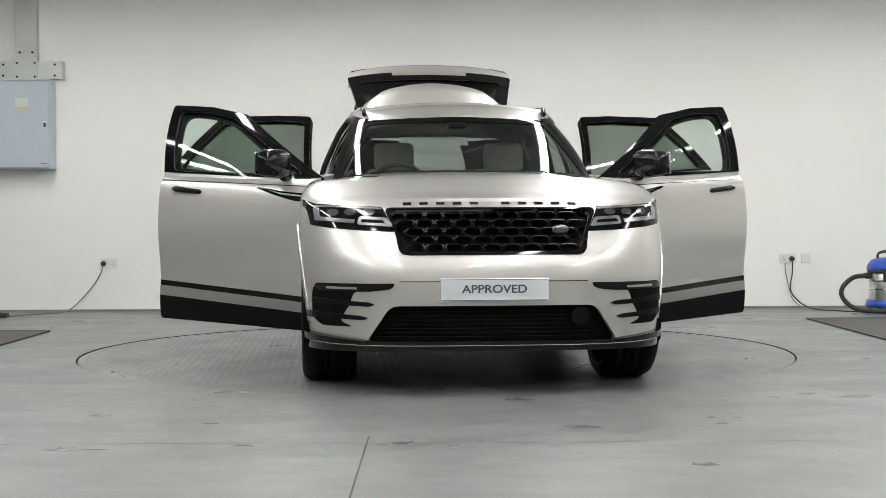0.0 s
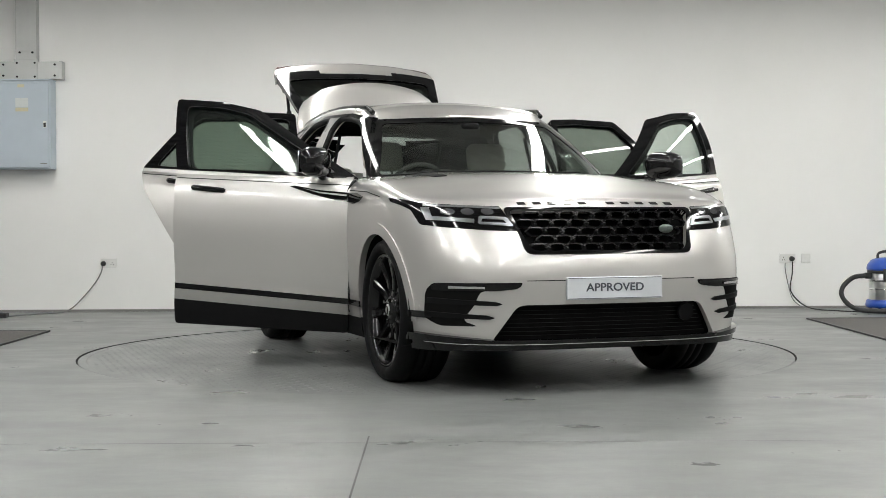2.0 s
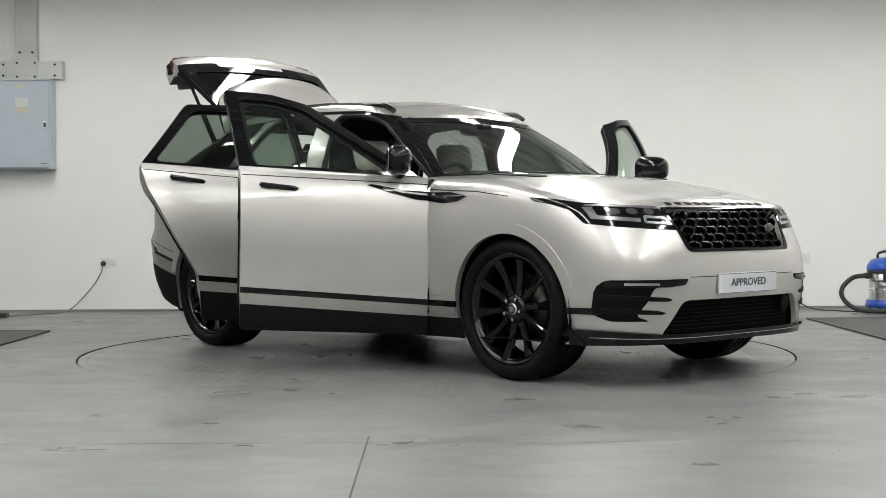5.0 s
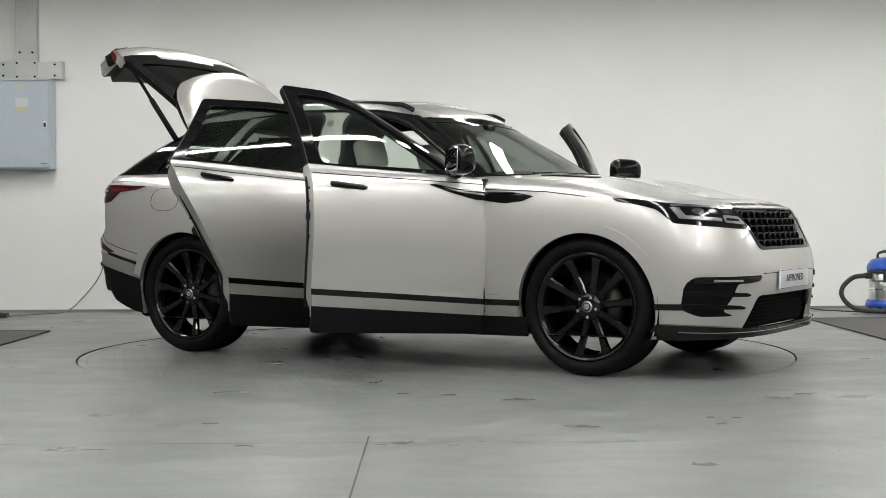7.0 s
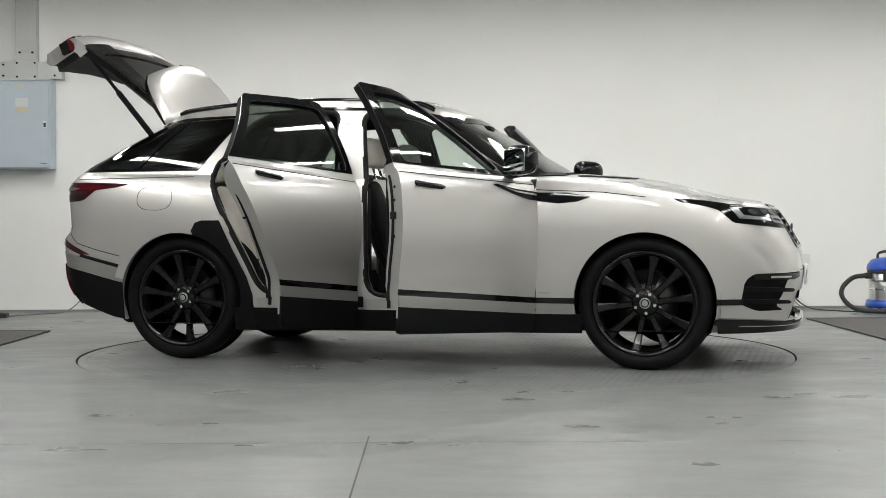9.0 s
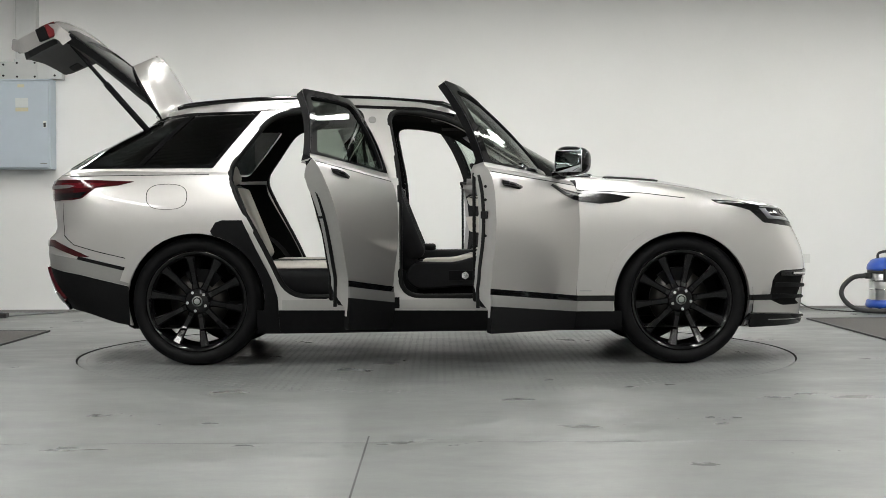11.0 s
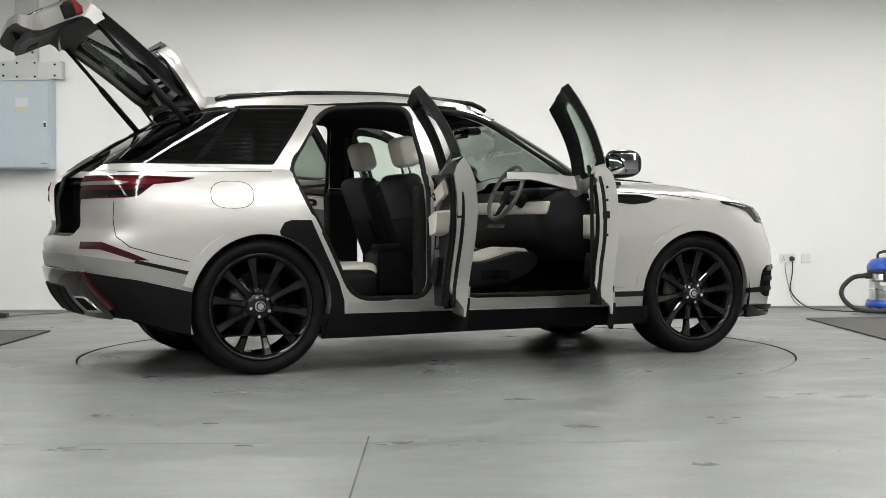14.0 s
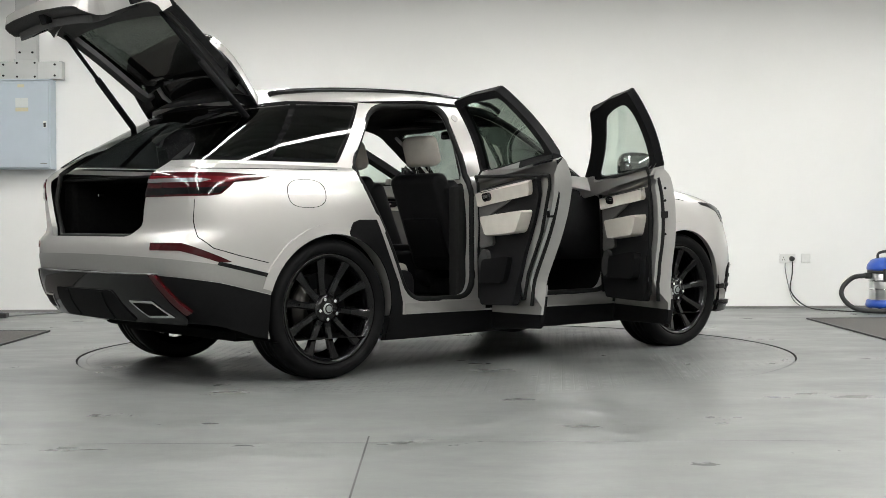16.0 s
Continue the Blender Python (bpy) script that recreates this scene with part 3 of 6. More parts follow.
def door(s, poly, pane, name, hinge, angle, lift, out, car, label, tint, spec):
    """One open door with its window, stripes, handle and lining; built shut and swung about its hinge."""
    keep = side_of(s)

    def depth(c):
        return curve(c.z, (0.2, 0.345, 0.41, 0.47, 1.0, 1.10, 1.16, 1.55), (0.008, 0.014, 0.07, 0.10, 0.105, 0.09, 0.035, 0.032))

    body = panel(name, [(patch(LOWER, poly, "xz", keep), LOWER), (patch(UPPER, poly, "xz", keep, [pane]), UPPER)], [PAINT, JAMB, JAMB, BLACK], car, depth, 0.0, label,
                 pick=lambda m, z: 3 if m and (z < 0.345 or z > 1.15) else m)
    hx, hy = hinge
    hy *= s
    # the hinge leans, so that the open door's free edge stands a little higher
    body.matrix_basis = Matrix.Translation((hx, hy + out * s, 0.75)) @ Matrix.Rotation(radians(-angle * s), 4, "Z") @ Matrix.Rotation(radians(lift), 4, "Y") @ Matrix.Translation((-hx, -hy, -0.75))
    # black surround of the window, outside and inside
    inner_pane = spec.get("inner_pane", pane)
    for nm, a, b, hole in (("window_surround", 0.005, -0.002, pane), ("inner_surround", -0.030, 0.042, inner_pane)):
        sheet = patch(UPPER, poly, "xz", keep, [hole])
        bad = [f for f in sheet.faces if f.calc_center_median().z < shoulder_z(f.calc_center_median().x) + 0.004]
        bmesh.ops.delete(sheet, geom=bad, context="FACES")
        panel(nm, [(sheet, UPPER)], GLOSS_BLACK if a > 0 else BLACK, body, b, a, "black window surround")
    p = panel("window", [(patch(UPPER, pane, "xz", keep), UPPER)], [tint] * 3, body, 0.017, -0.012, "tinted door window")
    p.visible_shadow = False
    x0, x1 = min(q[0] for q in poly) - 0.1, max(q[0] for q in poly) + 0.1

    def band(nm, za, zb, mat, proud, lab):
        bm = patch(LOWER, poly, "xz", keep)
        for z, up in ((za, 3), (zb, -3)):
            score(bm, [(x0, z + stripe_rise(x0)), (x1, z + stripe_rise(x1)), (x1, z - up), (x0, z - up)], "xz", keep)
        gone = [f for f in bm.faces if not za < f.calc_center_median().z - stripe_rise(f.calc_center_median().x) < zb]
        bmesh.ops.delete(bm, geom=gone, context="FACES")
        panel(nm, [(bm, LOWER)], mat, body, 0.0, proud, lab)

    band("black_stripe", 0.385, 0.418, GLOSS_BLACK, 0.006, "gloss black stripe")
    band("grey_stripe", 0.325, 0.385, SATIN, 0.010, "satin silver sill strip")
    band("lower_cladding", 0.02, 0.325, BLACK, 0.014, "black plastic lower cladding")

    def piece(nm, shape, mat, proud, dp, lab="", r=0.02, skin=LOWER):
        return panel(nm, [(patch(skin, rounded(shape, r, 3), "xz", keep), skin)], mat, body, dp, proud, lab)

    # handle: a dark pull standing off the skin
    a, z, z2 = spec["handle"]
    pts = []
    for t in (0, 0.06, 0.12, 0.5, 1.0):
        x = a + 0.205 * t
        y = lower_half_width(z, x) + (0.0 if t == 0 else 0.024 if t < 1 else 0.008)
        pts.append((x, s * y, z + (z2 - z) * t))
    part("door_handle", tube(smooth_path(pts, 4), lambda t: 0.011 if t < 0.85 else 0.009, 8), GLOSS_BLACK, body, "black pull-out door handle", True)
    # shade behind the handle, painted as a dark patch on the skin
    piece("handle_shade", [(a - 0.004, z - 0.016), (a + 0.20, z2 - 0.014), (a + 0.20, z2 + 0.014), (a - 0.004, z + 0.016)], SEAL, 0.0015, -0.001, "dark patch for the shade behind the handle", 0.012)
    # shade of the crease under the window line, laid on as a dark strip
    za, zb = spec["crease"]
    piece("belt_crease_shade", [(poly_x(poly, 0) + 0.012, za), (poly_x(poly, 1) - 0.012, zb), (poly_x(poly, 1) - 0.012, zb + 0.005), (poly_x(poly, 0) + 0.012, za + 0.005)], SEAL, 0.001, -0.0005, "", 0.001)
    for nm, shape, mat, dp, lab in spec["lining"]:
        piece(nm, shape, mat, -0.085, dp, lab, 0.035)
    for nm, cx, cz, r, mat, dp, lab in spec["rounds"]:
        bm = patch(LOWER, [(cx + r * math.cos(k * math.pi / 8), cz + r * math.sin(k * math.pi / 8)) for k in range(16)], "xz", keep)
        panel(nm, [(bm, LOWER)], mat, body, dp, -0.085, lab)
    # rubber seal round the inner edge
    cx, cz = sum(q[0] for q in poly) / len(poly), sum(q[1] for q in poly) / len(poly)
    ring = [(cx + (x - cx) * 0.93, max(0.40, cz + (zz - cz) * 0.955)) for x, zz in poly if zz < 1.12]
    loop = []
    for x, zz in ring:
        loop.append((x, s * (lower_half_width(zz, x) - 0.112), zz))
    part("door_seal", tube(loop, 0.010, 6), SEAL, body, "black rubber door seal", True)
    # black weather strip along the closing edge
    strip = []
    for k in range(15):
        zz = 0.36 + k * 0.05
        ex = edge_x(poly, zz)
        strip.append((ex + 0.001, s * (lower_half_width(zz, ex) - 0.075), zz))
    part("edge_strip", tube(strip, 0.011, 6), SEAL, body, "black rubber weather strip", True)
    # latch and buffer on the closing edge
    lx = max(edge_x(poly, 0.83), edge_x(poly, 0.87))
    part("latch", box(lx - 0.012, lx + 0.03, s * 0.88 - 0.02, s * 0.88 + 0.02, 0.83, 0.87, 0.004), SEAL, body, "black door latch")
    for zz in (0.74, 0.93, 1.0):
        ex = edge_x(poly, zz)
        part("screw", cylinder((ex - 0.003, s * 0.885, zz), (ex + 0.02, s * 0.885, zz), 0.008, segs=8), SEAL, body)
    return body


def stripe_rise(x):
    """The stripes along the doors climb towards the tail."""
    return -0.012 + 0.055 * (0.78 - x)


def edge_x(poly, z):
    """The rearmost x of an outline at a height."""
    best = []
    for (x0, z0), (x1, z1) in zip(poly, poly[1:] + poly[:1]):
        if min(z0, z1) <= z <= max(z0, z1) and abs(z1 - z0) > 1e-6:
            best.append(x0 + (x1 - x0) * (z - z0) / (z1 - z0))
    return min(best)


def poly_x(poly, side):
    xs = [q[0] for q in poly if 0.9 < q[1] < 1.2]
    return max(xs) if side else min(xs)


FRONT_SPEC = dict(
    inner_pane=rounded([(0.60, 1.135), (0.075, 1.464), (-0.09, 1.500), (-0.265, 1.505), (-0.200, 1.135)], 0.075, 5),
    handle=(-0.175, 1.026, 1.010), crease=(1.078, 1.052),
    lining=[
        ("door_card", [(-0.165, 0.35), (0.60, 0.35), (0.725, 0.50), (0.74, 1.07), (-0.215, 1.10)], EBONY, 0.125, "black door lining"),
        ("upper_trim", [(-0.165, 1.090), (0.69, 1.070), (0.71, 0.925), (-0.15, 0.960)], CREAM, 0.150, "cream leather door top"),
        ("armrest", [(-0.14, 0.865), (0.50, 0.845), (0.42, 0.715), (-0.07, 0.725)], CREAM, 0.195, "cream leather armrest"),
        ("pull_pocket", [(0.71, 0.930), (0.16, 0.945), (0.52, 0.845), (0.42, 0.66), (0.70, 0.64)], GREY_LEATHER, 0.140, "grey leather door pull"),
        ("release_frame", [(0.40, 0.955), (0.545, 0.965), (0.545, 1.042), (0.40, 1.032)], GLOSS_BLACK, 0.155, "black release surround"),
        ("release_lever", [(0.425, 0.985), (0.50, 0.990), (0.50, 1.020), (0.425, 1.015)], CHROME, 0.163, "chrome release lever"),
        ("door_pocket", [(-0.08, 0.47), (0.46, 0.47), (0.46, 0.60), (-0.08, 0.62)], BLACK, 0.165, "black door pocket"),
    ],
    rounds=[("speaker", 0.575, 0.56, 0.085, GREY_TRIM, 0.150, "grey speaker grille")])
REAR_SPEC = dict(
    handle=(-1.165, 1.086, 1.066), crease=(1.122, 1.080),
    lining=[
        ("door_card", [(-0.82, 0.35), (-0.36, 0.35), (-0.315, 0.55), (-0.315, 1.10), (-1.17, 1.125), (-1.14, 0.98), (-0.95, 0.66)], EBONY, 0.125, "black door lining"),
        ("upper_trim", [(-1.12, 1.118), (-0.345, 1.090), (-0.335, 0.940), (-1.07, 0.985)], CREAM, 0.150, "cream leather door top"),
        ("armrest", [(-1.05, 0.890), (-0.46, 0.875), (-0.54, 0.745), (-0.96, 0.755)], CREAM, 0.195, "cream leather armrest"),
        ("pull_pocket", [(-0.335, 0.945), (-0.80, 0.965), (-0.47, 0.875), (-0.55, 0.69), (-0.335, 0.67)], GREY_LEATHER, 0.140, "grey leather door pull"),
        ("release_frame", [(-0.575, 0.980), (-0.445, 0.975), (-0.445, 1.052), (-0.575, 1.058)], GLOSS_BLACK, 0.155, "black release surround"),
        ("release_lever", [(-0.545, 1.005), (-0.475, 1.002), (-0.475, 1.032), (-0.545, 1.036)], CHROME, 0.163, "chrome release lever"),
        ("door_pocket", [(-0.74, 0.47), (-0.42, 0.47), (-0.42, 0.60), (-0.80, 0.62)], BLACK, 0.155, "black door pocket"),
    ],
    rounds=[("speaker", -0.43, 0.60, 0.062, GREY_TRIM, 0.150, "grey speaker grille")])


def body_depth(c):
    if -1.45 < c.x < 0.9 and abs(c.y) > 0.5:
        return curve(c.z, (0.2, 1.05, 1.15, 1.6), (0.085, 0.085, 0.05, 0.04))
    return 0.028


def build_car():
    car = new("car")
    tagged(car, "pale silver five-door sport utility car with all doors and tailgate open", "car")
    # body: all that is neither door, glass, lamp nor arch
    low = LOWER.copy(lambda c: True)
    up = UPPER.copy(lambda c: True)
    for s in (1, -1):
        k = side_of(s)
        for cx in (AXLE_F, AXLE_R):
            drop(low, arch_circle(cx, 0.405), "xz", k)
        for bm in (low, up):
            drop(bm, FRONT_HOLE, "xz", k)
            drop(bm, REAR_HOLE, "xz", k)
        drop(up, QUARTER_PANE, "xz", k)
    front = lambda c: c.x > 0.1
    rear = lambda c: c.x < -1.55
    drop(up, WINDSCREEN_SHAPE, "yz", front)
    drop(up, HATCH_SHAPE, "yz", rear)
    drop(low, HATCH_SHAPE, "yz", rear)
    drop(low, GRILLE_SHAPE, "yz", front)
    drop(low, LOW_GRILLE_SHAPE, "yz", front)
    panel("body", [(low, LOWER), (up, UPPER)], [PAINT, HEADLINER, PAINT], car, body_depth, 0.0, "pale silver painted body shell")
    for s in (1, -1):
        k = side_of(s)
        door(s, FRONT_DOOR, FRONT_PANE, "front_door", (0.80, 0.90), 59.8, 1.6, 0.0, car, "open pale silver front door", PANE, FRONT_SPEC)
        door(s, REAR_DOOR, REAR_PANE, "rear_door", (-0.285, 0.90), 70, 2.2, 0.040, car, "open pale silver rear door", PANE_REAR, REAR_SPEC)
        p = panel("quarter_window", [(patch(UPPER, QUARTER_PANE, "xz", k), UPPER)], PANE_DARK, car, 0.008, -0.002, "dark rear quarter window")
        p.visible_shadow = False
    p = panel("windscreen", [(patch(UPPER, WINDSCREEN_SHAPE, "yz", front), UPPER)], WINDSCREEN, car, 0.006, 0.0, "raked windscreen")
    p.visible_shadow = False
    return car


WINDSCREEN_SHAPE = rounded([(-0.76, 1.075), (0.76, 1.075), (0.585, 1.470), (0, 1.493), (-0.585, 1.470)], 0.03, 3)
HATCH_HALF = [(0.46, 0.775), (0.555, 0.835), (0.59, 0.95), (0.665, 1.155), (0.585, 1.40), (0.53, 1.49), (0.46, 1.512)]
HATCH_SHAPE = rounded(HATCH_HALF + [(-a, b) for a, b in HATCH_HALF[::-1]], 0.03, 3)
GRILLE_SHAPE = rounded([(-0.50, 0.905), (0.50, 0.905), (0.425, 0.70), (-0.425, 0.70)], 0.04, 4)
LOW_GRILLE_SHAPE = rounded([(-0.50, 0.440), (0.50, 0.440), (0.625, 0.252), (-0.625, 0.252)], 0.04, 4)
car = build_car()
def turntable_plate():
    bm = bmesh.new()
    segs = 128
    c = bm.verts.new((0, 0, 0))
    rim = [bm.verts.new((DISC_R * math.cos(2 * math.pi * k / segs), DISC_R * math.sin(2 * math.pi * k / segs), 0)) for k in range(segs)]
    low = [bm.verts.new((v.co.x, v.co.y, -0.03)) for v in rim]
    for k in range(segs):
        bm.faces.new((c, rim[k], rim[(k + 1) % segs]))
        bm.faces.new((rim[(k + 1) % segs], rim[k], low[k], low[(k + 1) % segs]))
    ob = part("turntable", bm, FLOOR)
    return tagged(ob, "round grey turntable plate flush with the floor", "turntable")


turntable = turntable_plate()
# ---- outside parts of the car ----
front_end, rear_end = (lambda c: c.x > 1.2), (lambda c: c.x < -1.75)


def trim(name, poly, proj, keep, mat, proud, depth=0.0, label="", r=0.02, skin=LOWER, parent=None, holes=()):
    return panel(name, [(patch(skin, rounded(poly, r, 3) if r else poly, proj, keep, holes), skin)], mat, parent or car, depth, proud, label)


def tail_trim(name, poly, s, mat, proud, depth=0.0, label="", r=0.02, parent=None):
    """A piece on the rear corner, outside the tailgate."""
    bm = patch(LOWER, rounded(poly, r, 3), "xz", lambda c: c.x < -1.7 and c.y * s > 0.40)
    drop(bm, HATCH_SHAPE, "yz", lambda c: c.x < -1.9)
    return panel(name, [(bm, LOWER)], mat, parent or car, depth, proud, label)


def front_keep(s):
    return lambda c: c.x > 1.2 and c.y * s > 0.02


def surface_point(skin, origin, direction):
    p, n, i, d = skin.tree.ray_cast(Vector(origin), Vector(direction))
    return p, skin.normal(p)


def facing(n):
    """A turn that takes z to n, with y kept level."""
    y = Vector((0, 1, 0))
    y = (y - n * y.dot(n)).normalized()
    return Matrix((y.cross(n), y, n)).transposed().to_4x4()


def text_mesh(body, size, depth):
    cu = bpy.data.curves.new("writing", "FONT")
    cu.body, cu.size, cu.extrude = body, size, depth
    cu.offset = 0.0011
    cu.align_x, cu.align_y = "CENTER", "CENTER"
    tmp = bpy.data.objects.new("writing", cu)
    scene.collection.objects.link(tmp)
    me = bpy.data.meshes.new_from_object(tmp.evaluated_get(bpy.context.evaluated_depsgraph_get()))
    bpy.data.objects.remove(tmp)
    return me


def build_nose():
    for s in (1, -1):
        k = front_keep(s)
        m = lambda pts: [(s * a, b) for a, b in pts]
        lamp = trim("headlight", m([(0.475, 0.797), (0.535, 0.918), (0.70, 0.924), (0.86, 0.937), (0.942, 0.968), (0.944, 0.948), (0.905, 0.905), (0.885, 0.832), (0.80, 0.818), (0.62, 0.803)]), "yz", k, GLOSS_BLACK, 0.004, 0.0, "dark headlight unit", 0.012)
        trim("light_bar", m([(0.67, 0.838), (0.862, 0.856), (0.872, 0.915), (0.845, 0.915), (0.838, 0.872), (0.67, 0.856)]), "yz", k, LAMP_GREY, 0.008, -0.004, "grey L-shaped running light", 0.006, parent=lamp)
        ring = m([(0.488, 0.820), (0.655, 0.832), (0.645, 0.872), (0.515, 0.864)])
        hole = m([(0.520, 0.836), (0.638, 0.842), (0.632, 0.858), (0.532, 0.852)])
        trim("light_ring", ring, "yz", k, LAMP_GREY, 0.008, -0.004, "grey running light ring", 0.012, parent=lamp, holes=[rounded(hole, 0.006, 2)])
        for a in (0.60, 0.69, 0.775):
            trim("projector", m([(a + 0.03 * math.cos(q * math.pi / 6), 0.893 + 0.017 * math.sin(q * math.pi / 6)) for q in range(12)]), "yz", k, LAMP_DARK, 0.006, -0.004, "projector lens", 0, parent=lamp)
        trim("lamp_brow", m([(0.54, 0.905), (0.86, 0.922), (0.86, 0.930), (0.54, 0.914)]), "yz", k, LAMP_GREY, 0.006, -0.004, "", 0.003, parent=lamp)
        # side intake with fins
        intake = trim("bumper_intake", m([(0.862, 0.548), (0.475, 0.550), (0.50, 0.520), (0.60, 0.512), (0.675, 0.508), (0.70, 0.44), (0.745, 0.365), (0.68, 0.338), (0.83, 0.338), (0.878, 0.375), (0.880, 0.50)]), "yz", k, VOID, 0.003, 0.0, "black bumper corner intake", 0.02)
        trim("intake_blade", m([(0.86, 0.545), (0.485, 0.545), (0.505, 0.520), (0.60, 0.510), (0.86, 0.512)]), "yz", k, GLOSS_BLACK, 0.009, 0.0, "gloss black blade", 0.012, parent=intake)
        trim("intake_blade", m([(0.875, 0.476), (0.605, 0.458), (0.575, 0.446), (0.60, 0.438), (0.875, 0.448)]), "yz", k, BLACK, 0.010, 0.0, "black blade", 0.008, parent=intake)
        trim("intake_blade", m([(0.875, 0.408), (0.645, 0.392), (0.605, 0.380), (0.63, 0.372), (0.875, 0.382)]), "yz", k, BLACK, 0.010, 0.0, "black blade", 0.008, parent=intake)
        trim("fog_strip", m([(0.80, 0.535), (0.655, 0.532), (0.655, 0.522), (0.80, 0.523)]), "yz", k, CHROME, 0.016, -0.012, "slim fog lamp", 0.003, parent=intake)
        trim("corner_wing", m([(0.90, 0.30), (0.62, 0.275), (0.60, 0.262), (0.90, 0.262)]), "yz", k, GLOSS_BLACK, 0.028, 0.0, "gloss black bumper corner wing", 0.006)
        # parking sensor
        p, n = surface_point(LOWER, (1.93, s * 2, 0.42), (0, -s, 0))
        part("parking_sensor", cylinder(p, p + n * 0.003, 0.013, segs=12), PAINT, car, "round parking sensor")
    # main grille: frame, backing, honeycomb
    big = rounded([(-0.53, 0.913), (0.53, 0.913), (0.475, 0.800), (0.455, 0.684), (-0.455, 0.684), (-0.475, 0.800)], 0.04, 4)
    grille = panel("front_grille", [(patch(LOWER, big, "yz", front_end, [GRILLE_SHAPE]), LOWER)], GLOSS_BLACK, car, 0.03, 0.006, "gloss black grille frame")
    panel("grille_backing", [(patch(LOWER, GRILLE_SHAPE, "yz", front_end), LOWER)], BLACK, grille, 0.055, -0.05, "dark backing behind the grille")
    cell = hex_cell(0.062, 0.0225, 0.009, 0.028)
    for r in range(5):
        z = 0.722 + r * 0.040
        for q in range(-6, 7):
            y = q * 0.094 + (0.047 if r % 2 else 0)
            if abs(y) > 0.385 + (z - 0.70) * 0.36:
                continue
            p, n = surface_point(LOWER, (4, y, z), (-1, 0, 0))
            ob = new("grille_cell", cell)
            ob.parent = grille
            flat_n = Vector((n.x, n.y, 0.15)).normalized()
            ob.matrix_basis = Matrix.Translation(p - n * 0.012) @ flat_n.to_track_quat("X", "Z").to_matrix().to_4x4()
    p, n = surface_point(LOWER, (4, 0.335, 0.803), (-1, 0, 0))
    bm = bmesh.new()
    bmesh.ops.create_uvsphere(bm, u_segments=20, v_segments=8, radius=1)
    bm.transform(Matrix.Translation(p + n * 0.008) @ Vector((n.x, n.y, 0)).normalized().to_track_quat("X", "Z").to_matrix().to_4x4() @ Matrix.Diagonal((0.010, 0.043, 0.023, 1)))
    part("emblem", bm, EMBLEM_DARK, grille, "small grey oval emblem", True)
    # lower grille
    low = panel("lower_grille", [(patch(LOWER, LOW_GRILLE_SHAPE, "yz", front_end), LOWER)], VOID, car, 0.075, -0.055, "black lower grille")
    for q in range(8):
        z = 0.272 + q * 0.021
        half = 0.612 - (z - 0.25) * 0.68
        trim("slat", [(-half, z), (half, z), (half, z + 0.008), (-half, z + 0.008)], "yz", front_end, VOID, -0.046, 0.056, "", 0, parent=low)
    p, n = surface_point(LOWER, (4, 0.43, 0.385), (-1, 0, 0))
    part("towing_cap", cylinder(p - n * 0.03, p - n * 0.012, 0.045, segs=20), BLACK, low, "round black cap")
    trim("front_lip", [(1.84, 0.288), (2.5, 0.262), (2.5, 0.12), (1.84, 0.12)], "xz", lambda c: c.x > 1.8, GLOSS_BLACK, 0.018, 0.0, "gloss black front lip", 0)
    trim("lip_line", [(1.95, 0.262), (2.5, 0.246), (2.5, 0.243), (1.95, 0.258)], "xz", lambda c: c.x > 1.9, CHROME, 0.022, -0.018, "bright edge on the lip", 0)
    # thin dark strip painted as the shade of the bumper's crease
    trim("bumper_crease_shade", [(-0.46, 0.556), (0.46, 0.556), (0.46, 0.560), (-0.46, 0.560)], "yz", front_end, SEAL, 0.0012, -0.0005, "", 0)
    # number plate with its word
    plate_ob = part("number_plate", box(2.300, 2.312, -0.262, 0.262, 0.462, 0.573, 0.004), PLATE_WHITE, car, "white plate with dark capital letters")
    me = text_mesh("APPROVED", 0.060, 0.0008)
    me.materials.append(PLATE_INK)
    word = new("plate_writing", me)
    word.parent = plate_ob
    word.matrix_basis = pose(2.3135, 0.0, 0.520, 90, 0, 90) @ Matrix.Diagonal((1.06, 0.92, 1, 1))
    for a, b, c, d in ((-0.255, 0.255, 0.566, 0.569), (-0.255, 0.255, 0.466, 0.469)):
        part("plate_border", box(2.3118, 2.3130, a, b, c, d), PLATE_INK, plate_ob)
    # plain bars where the bonnet carries its lettering
    for g in (-1, 1):
        for q in range(5):
            y = g * 0.245 + (q - 2) * 0.083
            p, n = surface_point(LOWER, (3.10, y, 1.942), (-1, 0, -1))
            bm = box(-0.014, 0.014, -0.021, 0.021, 0, 0.004, 0.001)
            bm.transform(Matrix.Translation(p) @ facing(n))
            part("bonnet_lettering", bm, GLOSS_BLACK, car, "plain black bar on the bonnet")


